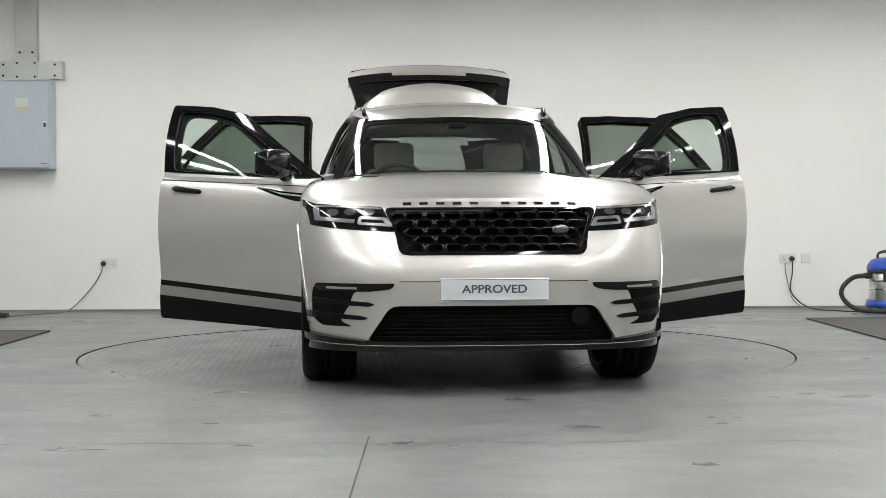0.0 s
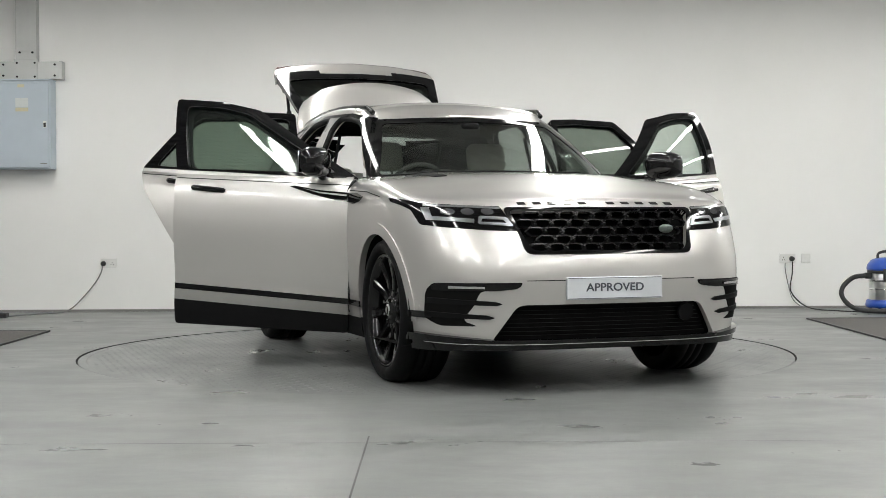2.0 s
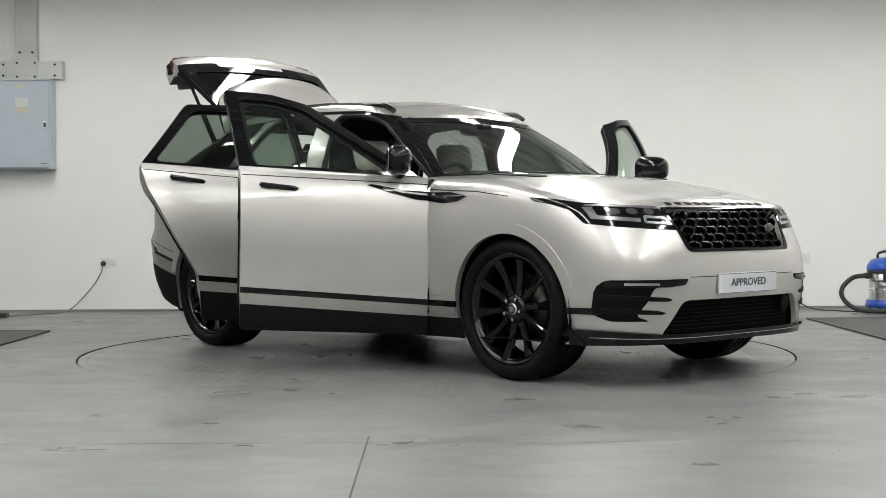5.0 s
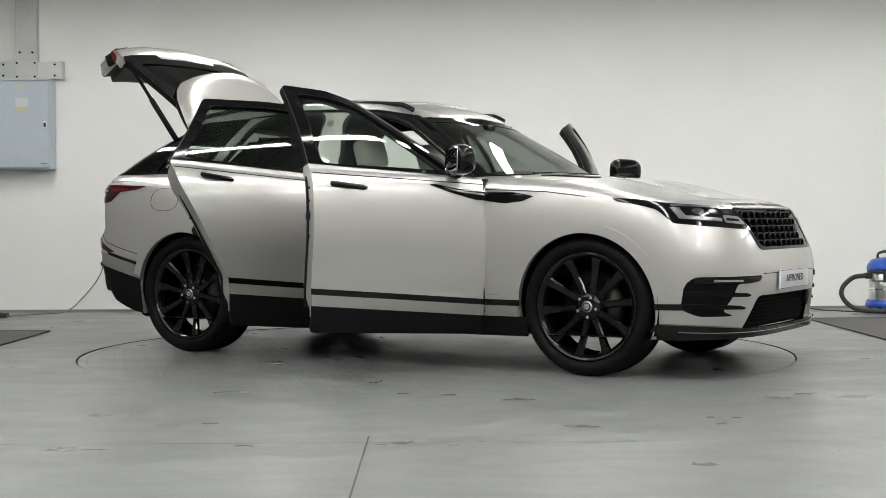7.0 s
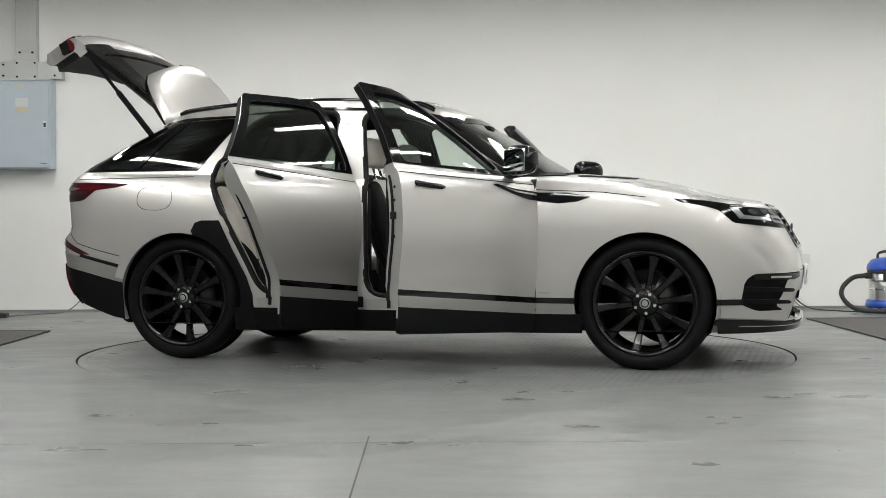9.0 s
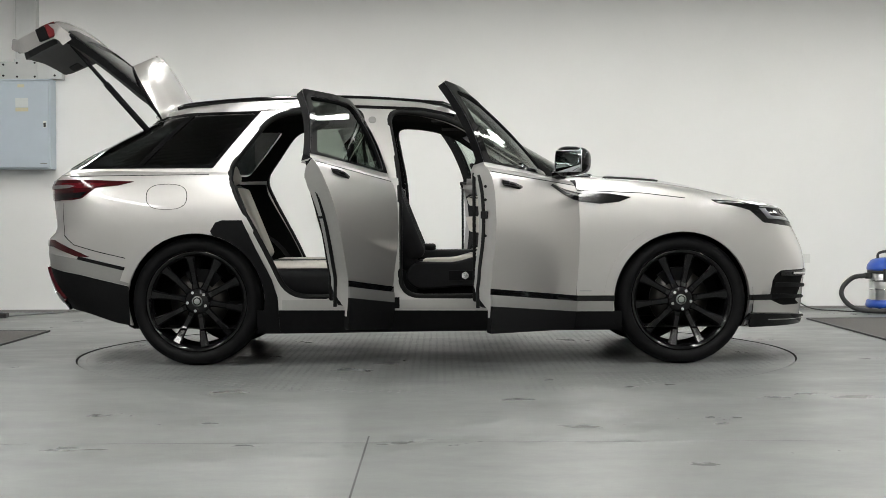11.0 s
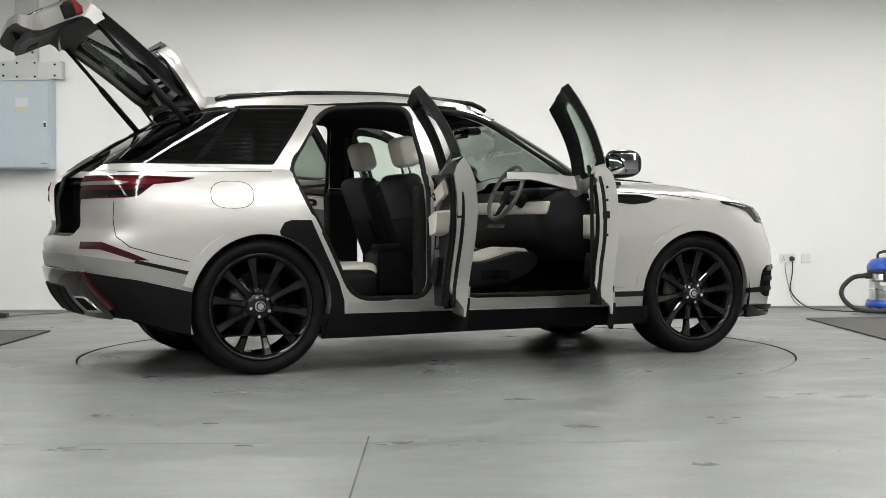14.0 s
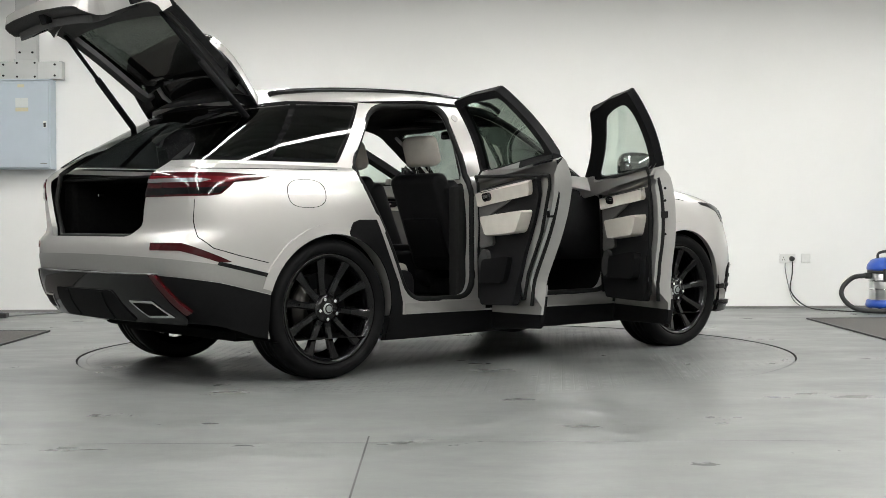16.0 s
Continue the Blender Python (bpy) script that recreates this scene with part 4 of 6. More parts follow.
def hex_cell(hw, hh, wall, depth):
    """An elongated honeycomb cell, its opening along x."""
    bm = bmesh.new()
    def ring(k, x):
        return [bm.verts.new((x, yy, zz)) for yy, zz in ((-hw * k, 0), (-hw * 0.62 * k, hh * k), (hw * 0.62 * k, hh * k), (hw * k, 0), (hw * 0.62 * k, -hh * k), (-hw * 0.62 * k, -hh * k))]
    o0, o1 = ring(1.0, 0), ring(1.0, -depth)
    i0, i1 = ring(0.74, 0.004), ring(0.80, -depth)
    for n in range(6):
        j = (n + 1) % 6
        for a, b in ((o0, i0), (o1, o0), (i0, i1)):
            bm.faces.new((a[n], a[j], b[j], b[n]))
    bmesh.ops.recalc_face_normals(bm, faces=bm.faces[:])
    me = bpy.data.meshes.new("grille_cell")
    bm.to_mesh(me)
    bm.free()
    me.materials.append(GRILLE_BLACK)
    return me


def arch_ring(cx, r0, r1, a0, a1, n=36):
    out = []
    for r, order in ((r0, range(n + 1)), (r1, range(n, -1, -1))):
        for q in order:
            a = radians(a0 + (a1 - a0) * q / n)
            out.append((cx + r * math.cos(a), HUB_Z + r * math.sin(a)))
    return out


def build_sides():
    for s in (1, -1):
        k = side_of(s)
        trim("wheel_arch", arch_ring(AXLE_F, 0.404, 0.462, -4, 174), "xz", k, PAINT, 0.006, 0.02, "raised silver wheel arch lip", 0)
        trim("wheel_arch", arch_ring(AXLE_R, 0.404, 0.462, 77, 164), "xz", k, PAINT, 0.006, 0.02, "raised silver wheel arch lip", 0)
        inner = [(AXLE_R + 0.406 * math.cos(radians(a)), HUB_Z + 0.406 * math.sin(radians(a))) for a in range(0, 76, 5)]
        trim("rear_arch_cladding", [(-1.345, 0.795), (-1.315, 0.845), (-1.275, 0.858), (-1.160, 0.858), (-1.075, 0.68), (-0.990, 0.51), (-0.955, 0.40), (-0.945, 0.19), (-1.06, 0.19)] + inner, "xz", k, BLACK, 0.010, 0.0, "black plastic arch cladding by the rear door", 0)
        # sill
        trim("sill_cladding", [(-1.08, 0.325), (1.08, 0.313), (1.08, 0.12), (-1.08, 0.12)], "xz", k, BLACK, 0.004, 0.0, "black sill cladding", 0)
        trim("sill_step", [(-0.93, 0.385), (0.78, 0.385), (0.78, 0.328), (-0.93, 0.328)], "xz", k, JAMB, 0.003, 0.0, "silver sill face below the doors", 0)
        for x0, x1 in ((0.795, 1.036), (1.835, 2.02)):
            trim("wing_stripe", [(x0, 0.373), (x1, 0.373), (x1, 0.406), (x0, 0.406)], "xz", k, GLOSS_BLACK, 0.009, 0.0, "gloss black stripe", 0)
        trim("wing_sill_strip", [(0.795, 0.313), (1.03, 0.313), (1.03, 0.373), (0.795, 0.373)], "xz", k, SATIN, 0.010, 0.0, "satin silver sill strip", 0)
        # vent blade on wing and door line
        trim("wing_vent", [(0.797, 1.010), (1.00, 1.008), (1.135, 0.985), (1.06, 0.957), (0.95, 0.946), (0.797, 0.964)], "xz", k, GLOSS_BLACK, 0.006, 0.0, "gloss black wing vent blade", 0.008)
        trim("wing_badge", [(0.83, 0.430), (0.90, 0.430), (0.90, 0.436), (0.83, 0.436)], "xz", k, EMBLEM_GREY, 0.003, 0.0, "small grey badge", 0)
        trim("bonnet_shut_line", [(0.76, 1.032), (1.20, 1.012), (1.45, 0.982), (1.45, 0.977), (1.20, 1.007), (0.76, 1.027)], "xz", k, SEAL, 0.001, -0.0005, "", 0)
        trim("bonnet_vent", [(1.00, s * 0.62), (1.33, s * 0.60), (1.36, s * 0.53), (1.03, s * 0.53)], "xy", lambda c: c.z > 0.9 and c.x > 0.7, BLACK, 0.005, 0.0, "black bonnet vent", 0.02)
        # fuel flap, drawn by its gap (on the right flank)
        if s < 0:
            rim = lambda r: [(-1.604 + 0.122 * r * math.copysign(abs(math.cos(a)) ** 0.75, math.cos(a)), 0.998 + 0.076 * r * math.copysign(abs(math.sin(a)) ** 0.75, math.sin(a))) for a in [2 * math.pi * q / 32 for q in range(32)]]
            trim("fuel_flap_gap", rim(1.0), "xz", k, SEAL, 0.001, -0.0005, "thin gap round the fuel flap", 0, holes=[rim(0.965)])
        # the crease's shade carried on as a thin dark strip to the tail
        trim("belt_crease_shade", [(-2.20, 1.120), (-1.36, 1.128), (-1.36, 1.132), (-2.20, 1.124)], "xz", k, SEAL, 0.001, -0.0005, "", 0)
        seam = [(-2.232, 0.965), (-2.236, 0.86), (-2.225, 0.77), (-2.16, 0.715), (-2.02, 0.675), (-1.85, 0.635)]
        trim("bumper_seam", seam + [(x + 0.003, z + 0.004) for x, z in seam[::-1]], "xz", k, SEAL, 0.001, -0.0005, "", 0)
        # tail lights and reflector
        light = tail_trim("tail_light", [(-2.6, 1.100), (-2.10, 1.100), (-1.80, 1.088), (-1.89, 1.066), (-2.03, 1.052), (-2.11, 0.990), (-2.16, 0.982), (-2.6, 0.972)], s, RED_LENS, 0.006, 0.0, "dark red tail light", 0.008)
        tail_trim("light_strip", [(-2.6, 1.082), (-2.05, 1.080), (-1.95, 1.074), (-2.06, 1.050), (-2.6, 1.046)], s, RED_BRIGHT, 0.009, -0.006, "brighter red light strip", 0.006, parent=light)
        tail_trim("clear_strip", [(-2.38, 1.068), (-2.20, 1.070), (-2.15, 1.062), (-2.20, 1.050), (-2.38, 1.050)], s, LAMP_GREY, 0.011, -0.008, "clear reversing lamp", 0.006, parent=light)
        tail_trim("lower_strip", [(-2.6, 1.022), (-2.14, 1.024), (-2.075, 1.030), (-2.12, 0.994), (-2.6, 0.982)], s, GLOSS_BLACK, 0.008, -0.005, "", 0.004, parent=light)
        trim("bumper_reflector", [(-2.6, 0.744), (-2.29, 0.744), (-2.12, 0.672), (-2.06, 0.645), (-2.14, 0.648), (-2.30, 0.705), (-2.6, 0.712)], "xz", lambda c: c.x < -1.7 and c.y * s > 0.66, RED_LENS, 0.006, 0.0, "dark red bumper reflector", 0.01)
        trim("bumper_line", [(-2.13, 0.650), (-1.835, 0.580), (-1.835, 0.558), (-2.14, 0.632)], "xz", lambda c: c.x < -1.7 and c.y * s > 0.72, GLOSS_BLACK, 0.004, 0.0, "black line on the bumper", 0)
        # black frame of windscreen pillar and window line above the doors
        trim("roof_line", [(0.40, 1.305), (0.12, 1.478), (-0.10, 1.522), (-0.62, 1.540), (-1.02, 1.522), (-1.10, 1.525), (-0.62, 1.558), (-0.10, 1.540), (0.14, 1.497), (0.43, 1.315)], "xz", k, GLOSS_BLACK, 0.003, 0.0, "black line above the doors", 0, skin=UPPER)
        trim("quarter_surround", [(-1.075, 1.520), (-1.345, 1.168), (-2.25, 1.168), (-1.99, 1.392), (-1.79, 1.475), (-1.52, 1.510)], "xz", k, GLOSS_BLACK, 0.003, 0.0, "black surround of the quarter window", 0.01, skin=UPPER, holes=[QUARTER_PANE])
        trim("quarter_bar", [(-1.80, 1.18), (-1.765, 1.18), (-1.475, 1.50), (-1.51, 1.50)], "xz", k, GLOSS_BLACK, 0.004, 0.008, "black bar across the quarter window", 0, skin=UPPER)
        pill = patch(UPPER, [(s * 0.787, 1.058), (s * 0.612, 1.484), (s * 0.65, 1.505), (s * 0.93, 1.058)], "yz", lambda c: c.x > 0.06 and c.y * s > 0.4)
        drop(pill, FRONT_HOLE, "xz", k)
        panel("pillar_cover", [(pill, UPPER)], GLOSS_BLACK, car, 0.0, 0.004, "gloss black windscreen pillar cover")
        # no real gap: its shade is laid on the skin as a dark strip
        trim("door_gap_shade", [(0.776, 0.33), (0.812, 0.33), (0.812, 1.078), (0.776, 1.078)], "xz", k, SEAL, 0.012, 0.0, "dark strip for the shade in the gap between wing and door", 0)
        # door seals round the openings
        for hole in (FRONT_HOLE, REAR_HOLE):
            loop = []
            for x, z in hole:
                skin = UPPER if z > shoulder_z(x) - 0.025 else LOWER
                p, n, i, d = skin.tree.ray_cast(Vector((x, s * 3, z)), Vector((0, -s, 0)))
                if p:
                    loop.append(p - skin.normal(p) * 0.016)
            part("opening_seal", tube(loop, 0.019, 8, cyclic=True), SEAL, car, "black rubber seal round the door opening", True)
        # striker, sticker on the pillar
        part("pillar_sticker", box(-0.335, -0.235, s * 0.945 - 0.002, s * 0.945 + 0.002, 0.335, 0.40), BLACK, car, "dark sticker on the pillar foot")
        p, n = surface_point(LOWER, (-0.330, s * 3, 0.470), (0, -s, 0))
        part("grommet", cylinder(p, p + n * 0.010, 0.024, 0.019, segs=16), SEAL, car, "round black rubber grommet")
        p, n = surface_point(LOWER, (-0.320, s * 3, 0.600), (0, -s, 0))
        striker = part("striker_plate", cylinder(p, p + n * 0.005, 0.030, segs=16), JAMB, car, "silver door striker plate")
        part("striker_loop", tube([p + Vector((-0.015, 0, 0)), p + n * 0.03 + Vector((-0.015, 0, 0)), p + n * 0.03 + Vector((0.015, 0, 0)), p + Vector((0.015, 0, 0))], 0.005, 6), CHROME, striker, "steel striker loop")
        p, n = surface_point(UPPER, (-0.40, s * 3, 1.46), (0, -s, 0))
        part("pillar_button", cylinder(p, p + n * 0.004, 0.024, segs=16), SATIN, car, "round plug at the pillar top")
        # roof rail
        pts = smooth_path([(-1.60, s * 0.575, 1.545), (-1.50, s * 0.590, 1.568), (-1.1, s * 0.600, 1.598), (-0.55, s * 0.602, 1.606), (-0.05, s * 0.592, 1.576), (0.04, s * 0.584, 1.564), (0.11, s * 0.575, 1.532)], 6)
        part("roof_rail", tube(pts, 0.016, 8), GLOSS_BLACK, car, "black roof rail", True)
        # wheel housing
        for cx in (AXLE_F, AXLE_R):
            bm = lathe([(0.425, 0.0), (0.425, -0.36), (0.02, -0.36)], 36)
            for v in bm.verts:
                v.co.z = max(v.co.z, -0.16)
            bm.transform(Matrix.Translation((cx, s * 0.925, HUB_Z)) @ Matrix.Diagonal((1, s, 1, 1)))
            part("wheel_housing", bm, VOID, car, "black wheel housing")
    # windscreen edge band, wipers
    band = rounded([(-0.785, 1.062), (0.785, 1.062), (0.61, 1.482), (0, 1.506), (-0.61, 1.482)], 0.03, 3)
    trim("windscreen_edge", band, "yz", lambda c: c.x > 0.1, GLOSS_BLACK, 0.003, 0.004, "black edge round the windscreen", 0, skin=UPPER, holes=[rounded([(-0.725, 1.118), (0.725, 1.118), (0.555, 1.452), (0, 1.474), (-0.555, 1.452)], 0.03, 3)])
    trim("cowl", [(0.76, -0.72), (0.92, -0.60), (1.04, 0), (0.92, 0.60), (0.76, 0.72), (0.62, 0.72), (0.62, -0.72)], "xy", lambda c: c.z > 0.9 and c.x > 0.55, BLACK, 0.006, 0.0, "black scuttle panel under the windscreen", 0.02)
    for y in (-0.55, 0.15):
        pts = [(0.93 - 0.25 * abs(t) ** 2, y + 0.52 * t, 1.128 - 0.0 * t) for t in (0.0, 0.25, 0.5, 0.75, 1.0)]
        part("wiper", tube(pts, 0.007, 6), BLACK, car, "black wiper arm")


def build_tail():
    rear_all = lambda c: c.x < -1.78
    trim("rear_lower_cladding", [(-1.832, 0.470), (-2.12, 0.540), (-2.60, 0.620), (-2.60, 0.1), (-1.832, 0.1)], "xz", rear_all, BLACK, 0.004, 0.0, "black lower rear bumper", 0)
    trim("rear_satin_band", [(-1.832, 0.558), (-2.12, 0.632), (-2.60, 0.705), (-2.60, 0.622), (-2.12, 0.542), (-1.832, 0.472)], "xz", rear_all, SATIN, 0.003, 0.0, "satin silver band on the rear bumper", 0)
    # black channel round the boot opening, under the raised tailgate
    sheet = patch(UPPER, [(-0.72, 1.17), (0.72, 1.17), (0.62, 1.42), (0.57, 1.60), (-0.57, 1.60), (-0.62, 1.42)], "yz", lambda c: c.x < -1.66, [HATCH_SHAPE])
    for s in (1, -1):
        drop(sheet, QUARTER_PANE, "xz", side_of(s))
    panel("boot_channel", [(sheet, UPPER)], BLACK, car, 0.0, 0.006, "black channel round the boot opening")
    rear_face = lambda c: c.x < -1.9
    diff = trim("rear_diffuser", [(-0.66, 0.585), (0.66, 0.585), (0.80, 0.36), (0.70, 0.30), (-0.70, 0.30), (-0.80, 0.36)], "yz", rear_face, GLOSS_BLACK, 0.020, 0.0, "gloss black rear diffuser", 0.03)
    trim("diffuser_fin", [(-0.34, 0.50), (0.34, 0.50), (0.42, 0.345), (-0.42, 0.345)], "yz", rear_face, BLACK, 0.026, -0.02, "black diffuser centre", 0.03, parent=diff)
    for y in (-0.20, 0.0, 0.20):
        trim("diffuser_blade", [(y - 0.035, 0.49), (y + 0.015, 0.49), (y + 0.035, 0.35), (y - 0.015, 0.35)], "yz", rear_face, BLACK, 0.032, -0.02, "", 0.008, parent=diff)
    for s in (1, -1):
        q = lambda pts: [(s * a, b) for a, b in pts]
        tip = trim("exhaust_tip", q([(0.46, 0.455), (0.645, 0.455), (0.735, 0.375), (0.545, 0.368)]), "yz", rear_face, CHROME, 0.025, 0.0, "chrome exhaust surround", 0.012, holes=[rounded(q([(0.485, 0.444), (0.638, 0.444), (0.705, 0.386), (0.55, 0.380)]), 0.01, 2)])
        trim("exhaust_mouth", q([(0.48, 0.447), (0.64, 0.447), (0.71, 0.383), (0.545, 0.377)]), "yz", rear_face, VOID, 0.0215, -0.01, "dark exhaust mouth", 0.01, parent=tip)
        trim("side_reflector", q([(0.665, 0.585), (0.70, 0.585), (0.835, 0.40), (0.80, 0.385)]), "yz", rear_face, RED_LENS, 0.024, 0.0, "dark red slanted reflector", 0.008)
    trim("bumper_lip", [(-0.72, 0.585), (0.72, 0.585), (0.72, 0.592), (-0.72, 0.592)], "yz", rear_face, CHROME, 0.012, -0.006, "", 0)
    # tailgate: built shut, swung up about its hinge
    low_k, up_k = (lambda c: c.x < -1.95), (lambda c: c.x < -1.55)
    pane = rounded([(-0.585, 1.215), (0.585, 1.215), (0.475, 1.475), (-0.475, 1.475)], 0.05, 4)
    gate = panel("tailgate", [(patch(LOWER, HATCH_SHAPE, "yz", low_k), LOWER), (patch(UPPER, HATCH_SHAPE, "yz", up_k, [pane]), UPPER)], [PAINT, GREY_TRIM, PAINT, GLOSS_BLACK], car,
                 lambda c: curve(c.z, (0.77, 0.85, 1.1, 1.2, 1.5), (0.05, 0.09, 0.09, 0.05, 0.03)), 0.0, "raised pale silver tailgate",
                 pick=lambda m, z: 3 if m == 2 and z > 1.17 else m)
    hx, hz = -1.64, 1.575
    gate.matrix_basis = Matrix.Translation((hx, 0, hz)) @ Matrix.Rotation(radians(69.0), 4, "Y") @ Matrix.Translation((-hx, 0, -hz))
    sheet = patch(UPPER, HATCH_SHAPE, "yz", up_k, [pane])
    bad = [f for f in sheet.faces if f.calc_center_median().z < 1.165]
    bmesh.ops.delete(sheet, geom=bad, context="FACES")
    panel("glass_surround", [(sheet, UPPER)], GLOSS_BLACK, gate, -0.001, 0.004, "black surround of the rear window")
    g = panel("rear_window", [(patch(UPPER, pane, "yz", up_k), UPPER)], PANE_PRIVACY, gate, 0.012, -0.006, "dark tinted rear window")
    g.visible_shadow = False
    for s in (1, -1):
        trim("gate_light", [(s * a, b) for a, b in ((0.635, 1.096), (0.52, 1.092), (0.45, 1.060), (0.50, 1.030), (0.60, 0.985))], "yz", low_k, RED_LENS, 0.006, 0.0, "dark red tail light piece", 0.01, parent=gate)
        p, n = surface_point(LOWER, (-5, s * 0.600, 1.04), (1, 0, 0))
        b = box(p.x - 0.002, p.x + 0.085, 0.600, 0.628, 1.030, 1.094, 0.006)
        b.transform(Matrix.Diagonal((1, s, 1, 1)))
        bmesh.ops.recalc_face_normals(b, faces=b.faces[:])
        side_lamp = part("gate_light_side", b, RED_MATT, gate, "dark red lamp on the flank of the tailgate")
        b = box(p.x + 0.004, p.x + 0.085, 0.596, 0.624, 0.965, 1.029, 0.006)
        b.transform(Matrix.Diagonal((1, s, 1, 1)))
        bmesh.ops.recalc_face_normals(b, faces=b.faces[:])
        part("lamp_foot", b, BLACK, side_lamp, "black lamp foot")
    trim("gate_band", [(-0.44, 1.082), (0.44, 1.082), (0.44, 1.040), (-0.44, 1.040)], "yz", low_k, GLOSS_BLACK, 0.004, 0.0, "gloss black band between the lights", 0.008, parent=gate)
    trim("gate_recess", [(-0.36, 0.93), (0.36, 0.93), (0.32, 0.80), (-0.32, 0.80)], "yz", low_k, BLACK, 0.002, 0.0, "dark plate recess", 0.02, parent=gate)
    trim("gate_lining", [(-0.49, 0.82), (0.49, 0.82), (0.555, 1.12), (-0.555, 1.12)], "yz", low_k, GREY_TRIM, -0.085, 0.125, "grey tailgate lining", 0.05, parent=gate)
    trim("gate_handle", [(0.34, 0.86), (0.46, 0.86), (0.46, 0.93), (0.34, 0.93)], "yz", low_k, BLACK, -0.12, 0.13, "black grab recess", 0.015, parent=gate)
    part("gate_lamp", box(-2.292, -2.286, -0.36, -0.29, 0.93, 0.955, 0.002), CHROME, gate, "small lamp in the lining")
    part("gate_latch", box(-2.40, -2.30, -0.04, 0.04, 0.765, 0.80, 0.008), BLACK, gate, "black latch")
    # inner frame rails beside the rear window
    for s in (1, -1):
        trim("gate_rail", [(s * a, b) for a, b in ((0.64, 1.17), (0.57, 1.17), (0.45, 1.49), (0.52, 1.49))], "yz", up_k, GREY_TRIM, -0.03, 0.060, "grey lining beside the rear window", 0.02, skin=UPPER, parent=gate)
    # spoiler
    bm = bmesh.new()
    rows = []
    nx, ny = 6, 16
    for thick in (0, 1):
        for a in range(nx + 1):
            u = a / nx
            row = []
            for b in range(ny + 1):
                v = 2 * b / ny - 1
                half = 0.615 - 0.04 * u - 0.12 * u ** 5
                y = half * v
                back = 0.06 * (1 - v * v)
                x = -1.62 - (0.345 + back) * u + 0.05 * v * v * (1 - u)
                drop_z = 0.060 * v * v + 0.13 * max(0, abs(v) - 0.86) / 0.14 * 0.5
                z = 1.618 - 0.065 * u - 0.01 * u * u - drop_z
                z -= 0.006 * math.exp(-((abs(v) - 0.30) / 0.035) ** 2) * (1 - thick)
                if thick:
                    z -= 0.012 + 0.035 * math.sin(math.pi * min(1, u * 1.05)) * (1 - 0.5 * v * v)
                row.append(bm.verts.new((x, y, z)))
            rows.append(row)
    n1 = nx + 1
    for t in (0, 1):
        for a in range(nx):
            for b in range(ny):
                p, q = rows[t * n1 + a], rows[t * n1 + a + 1]
                f = bm.faces.new((p[b], p[b + 1], q[b + 1], q[b]))
                f.material_index = t
    edge = lambda t: rows[t * n1] + [rows[t * n1 + a][ny] for a in range(1, n1)] + rows[t * n1 + nx][::-1][1:] + [rows[t * n1 + a][0] for a in range(nx - 1, 0, -1)]
    e0, e1 = edge(0), edge(1)
    for a in range(len(e0)):
        b = (a + 1) % len(e0)
        bm.faces.new((e0[a], e0[b], e1[b], e1[a])).material_index = 1
    bmesh.ops.recalc_face_normals(bm, faces=bm.faces[:])
    for f in bm.faces:
        f.smooth = True
    sp = part("spoiler", bm, [PAINT, GLOSS_BLACK], gate, "silver roof spoiler with dark underside", True)
    part("brake_lamp", box(-2.025, -2.00, -0.16, 0.16, 1.524, 1.536, 0.003), RED_LENS, sp, "slim red brake lamp")
    part("washer_nozzle", box(-1.95, -1.90, -0.02, 0.02, 1.50, 1.515, 0.004), BLACK, sp)
    for s in (1, -1):
        foot, top = Vector((-1.775, s * 0.640, 1.406)), Vector((-2.255, s * 0.575, 1.940))
        strut = part("gas_strut", cylinder(foot, foot.lerp(top, 0.55), 0.019, segs=10), BLACK, car, "black tailgate strut", True)
        part("strut_rod", cylinder(foot.lerp(top, 0.55), top, 0.012, segs=8), BLACK, strut)
        part("gate_hinge", tube([(-1.60, s * 0.42, 1.545), (-1.70, s * 0.42, 1.60), (-1.76, s * 0.42, 1.68)], 0.014, 6), JAMB, car, "tailgate hinge arm")
    # edge of the boot opening
    loop = []
    for y, z in HATCH_SHAPE:
        sk = UPPER if z > 1.14 else LOWER
        p, n, i, d = sk.tree.ray_cast(Vector((-5, y, z)), Vector((1, 0, 0)))
        if p:
            loop.append(Vector((p.x + 0.045, p.y * 0.955, p.z)))
    part("boot_seal", tube(loop, 0.014, 6, cyclic=True), SEAL, car, "black rubber seal round the boot opening", True)


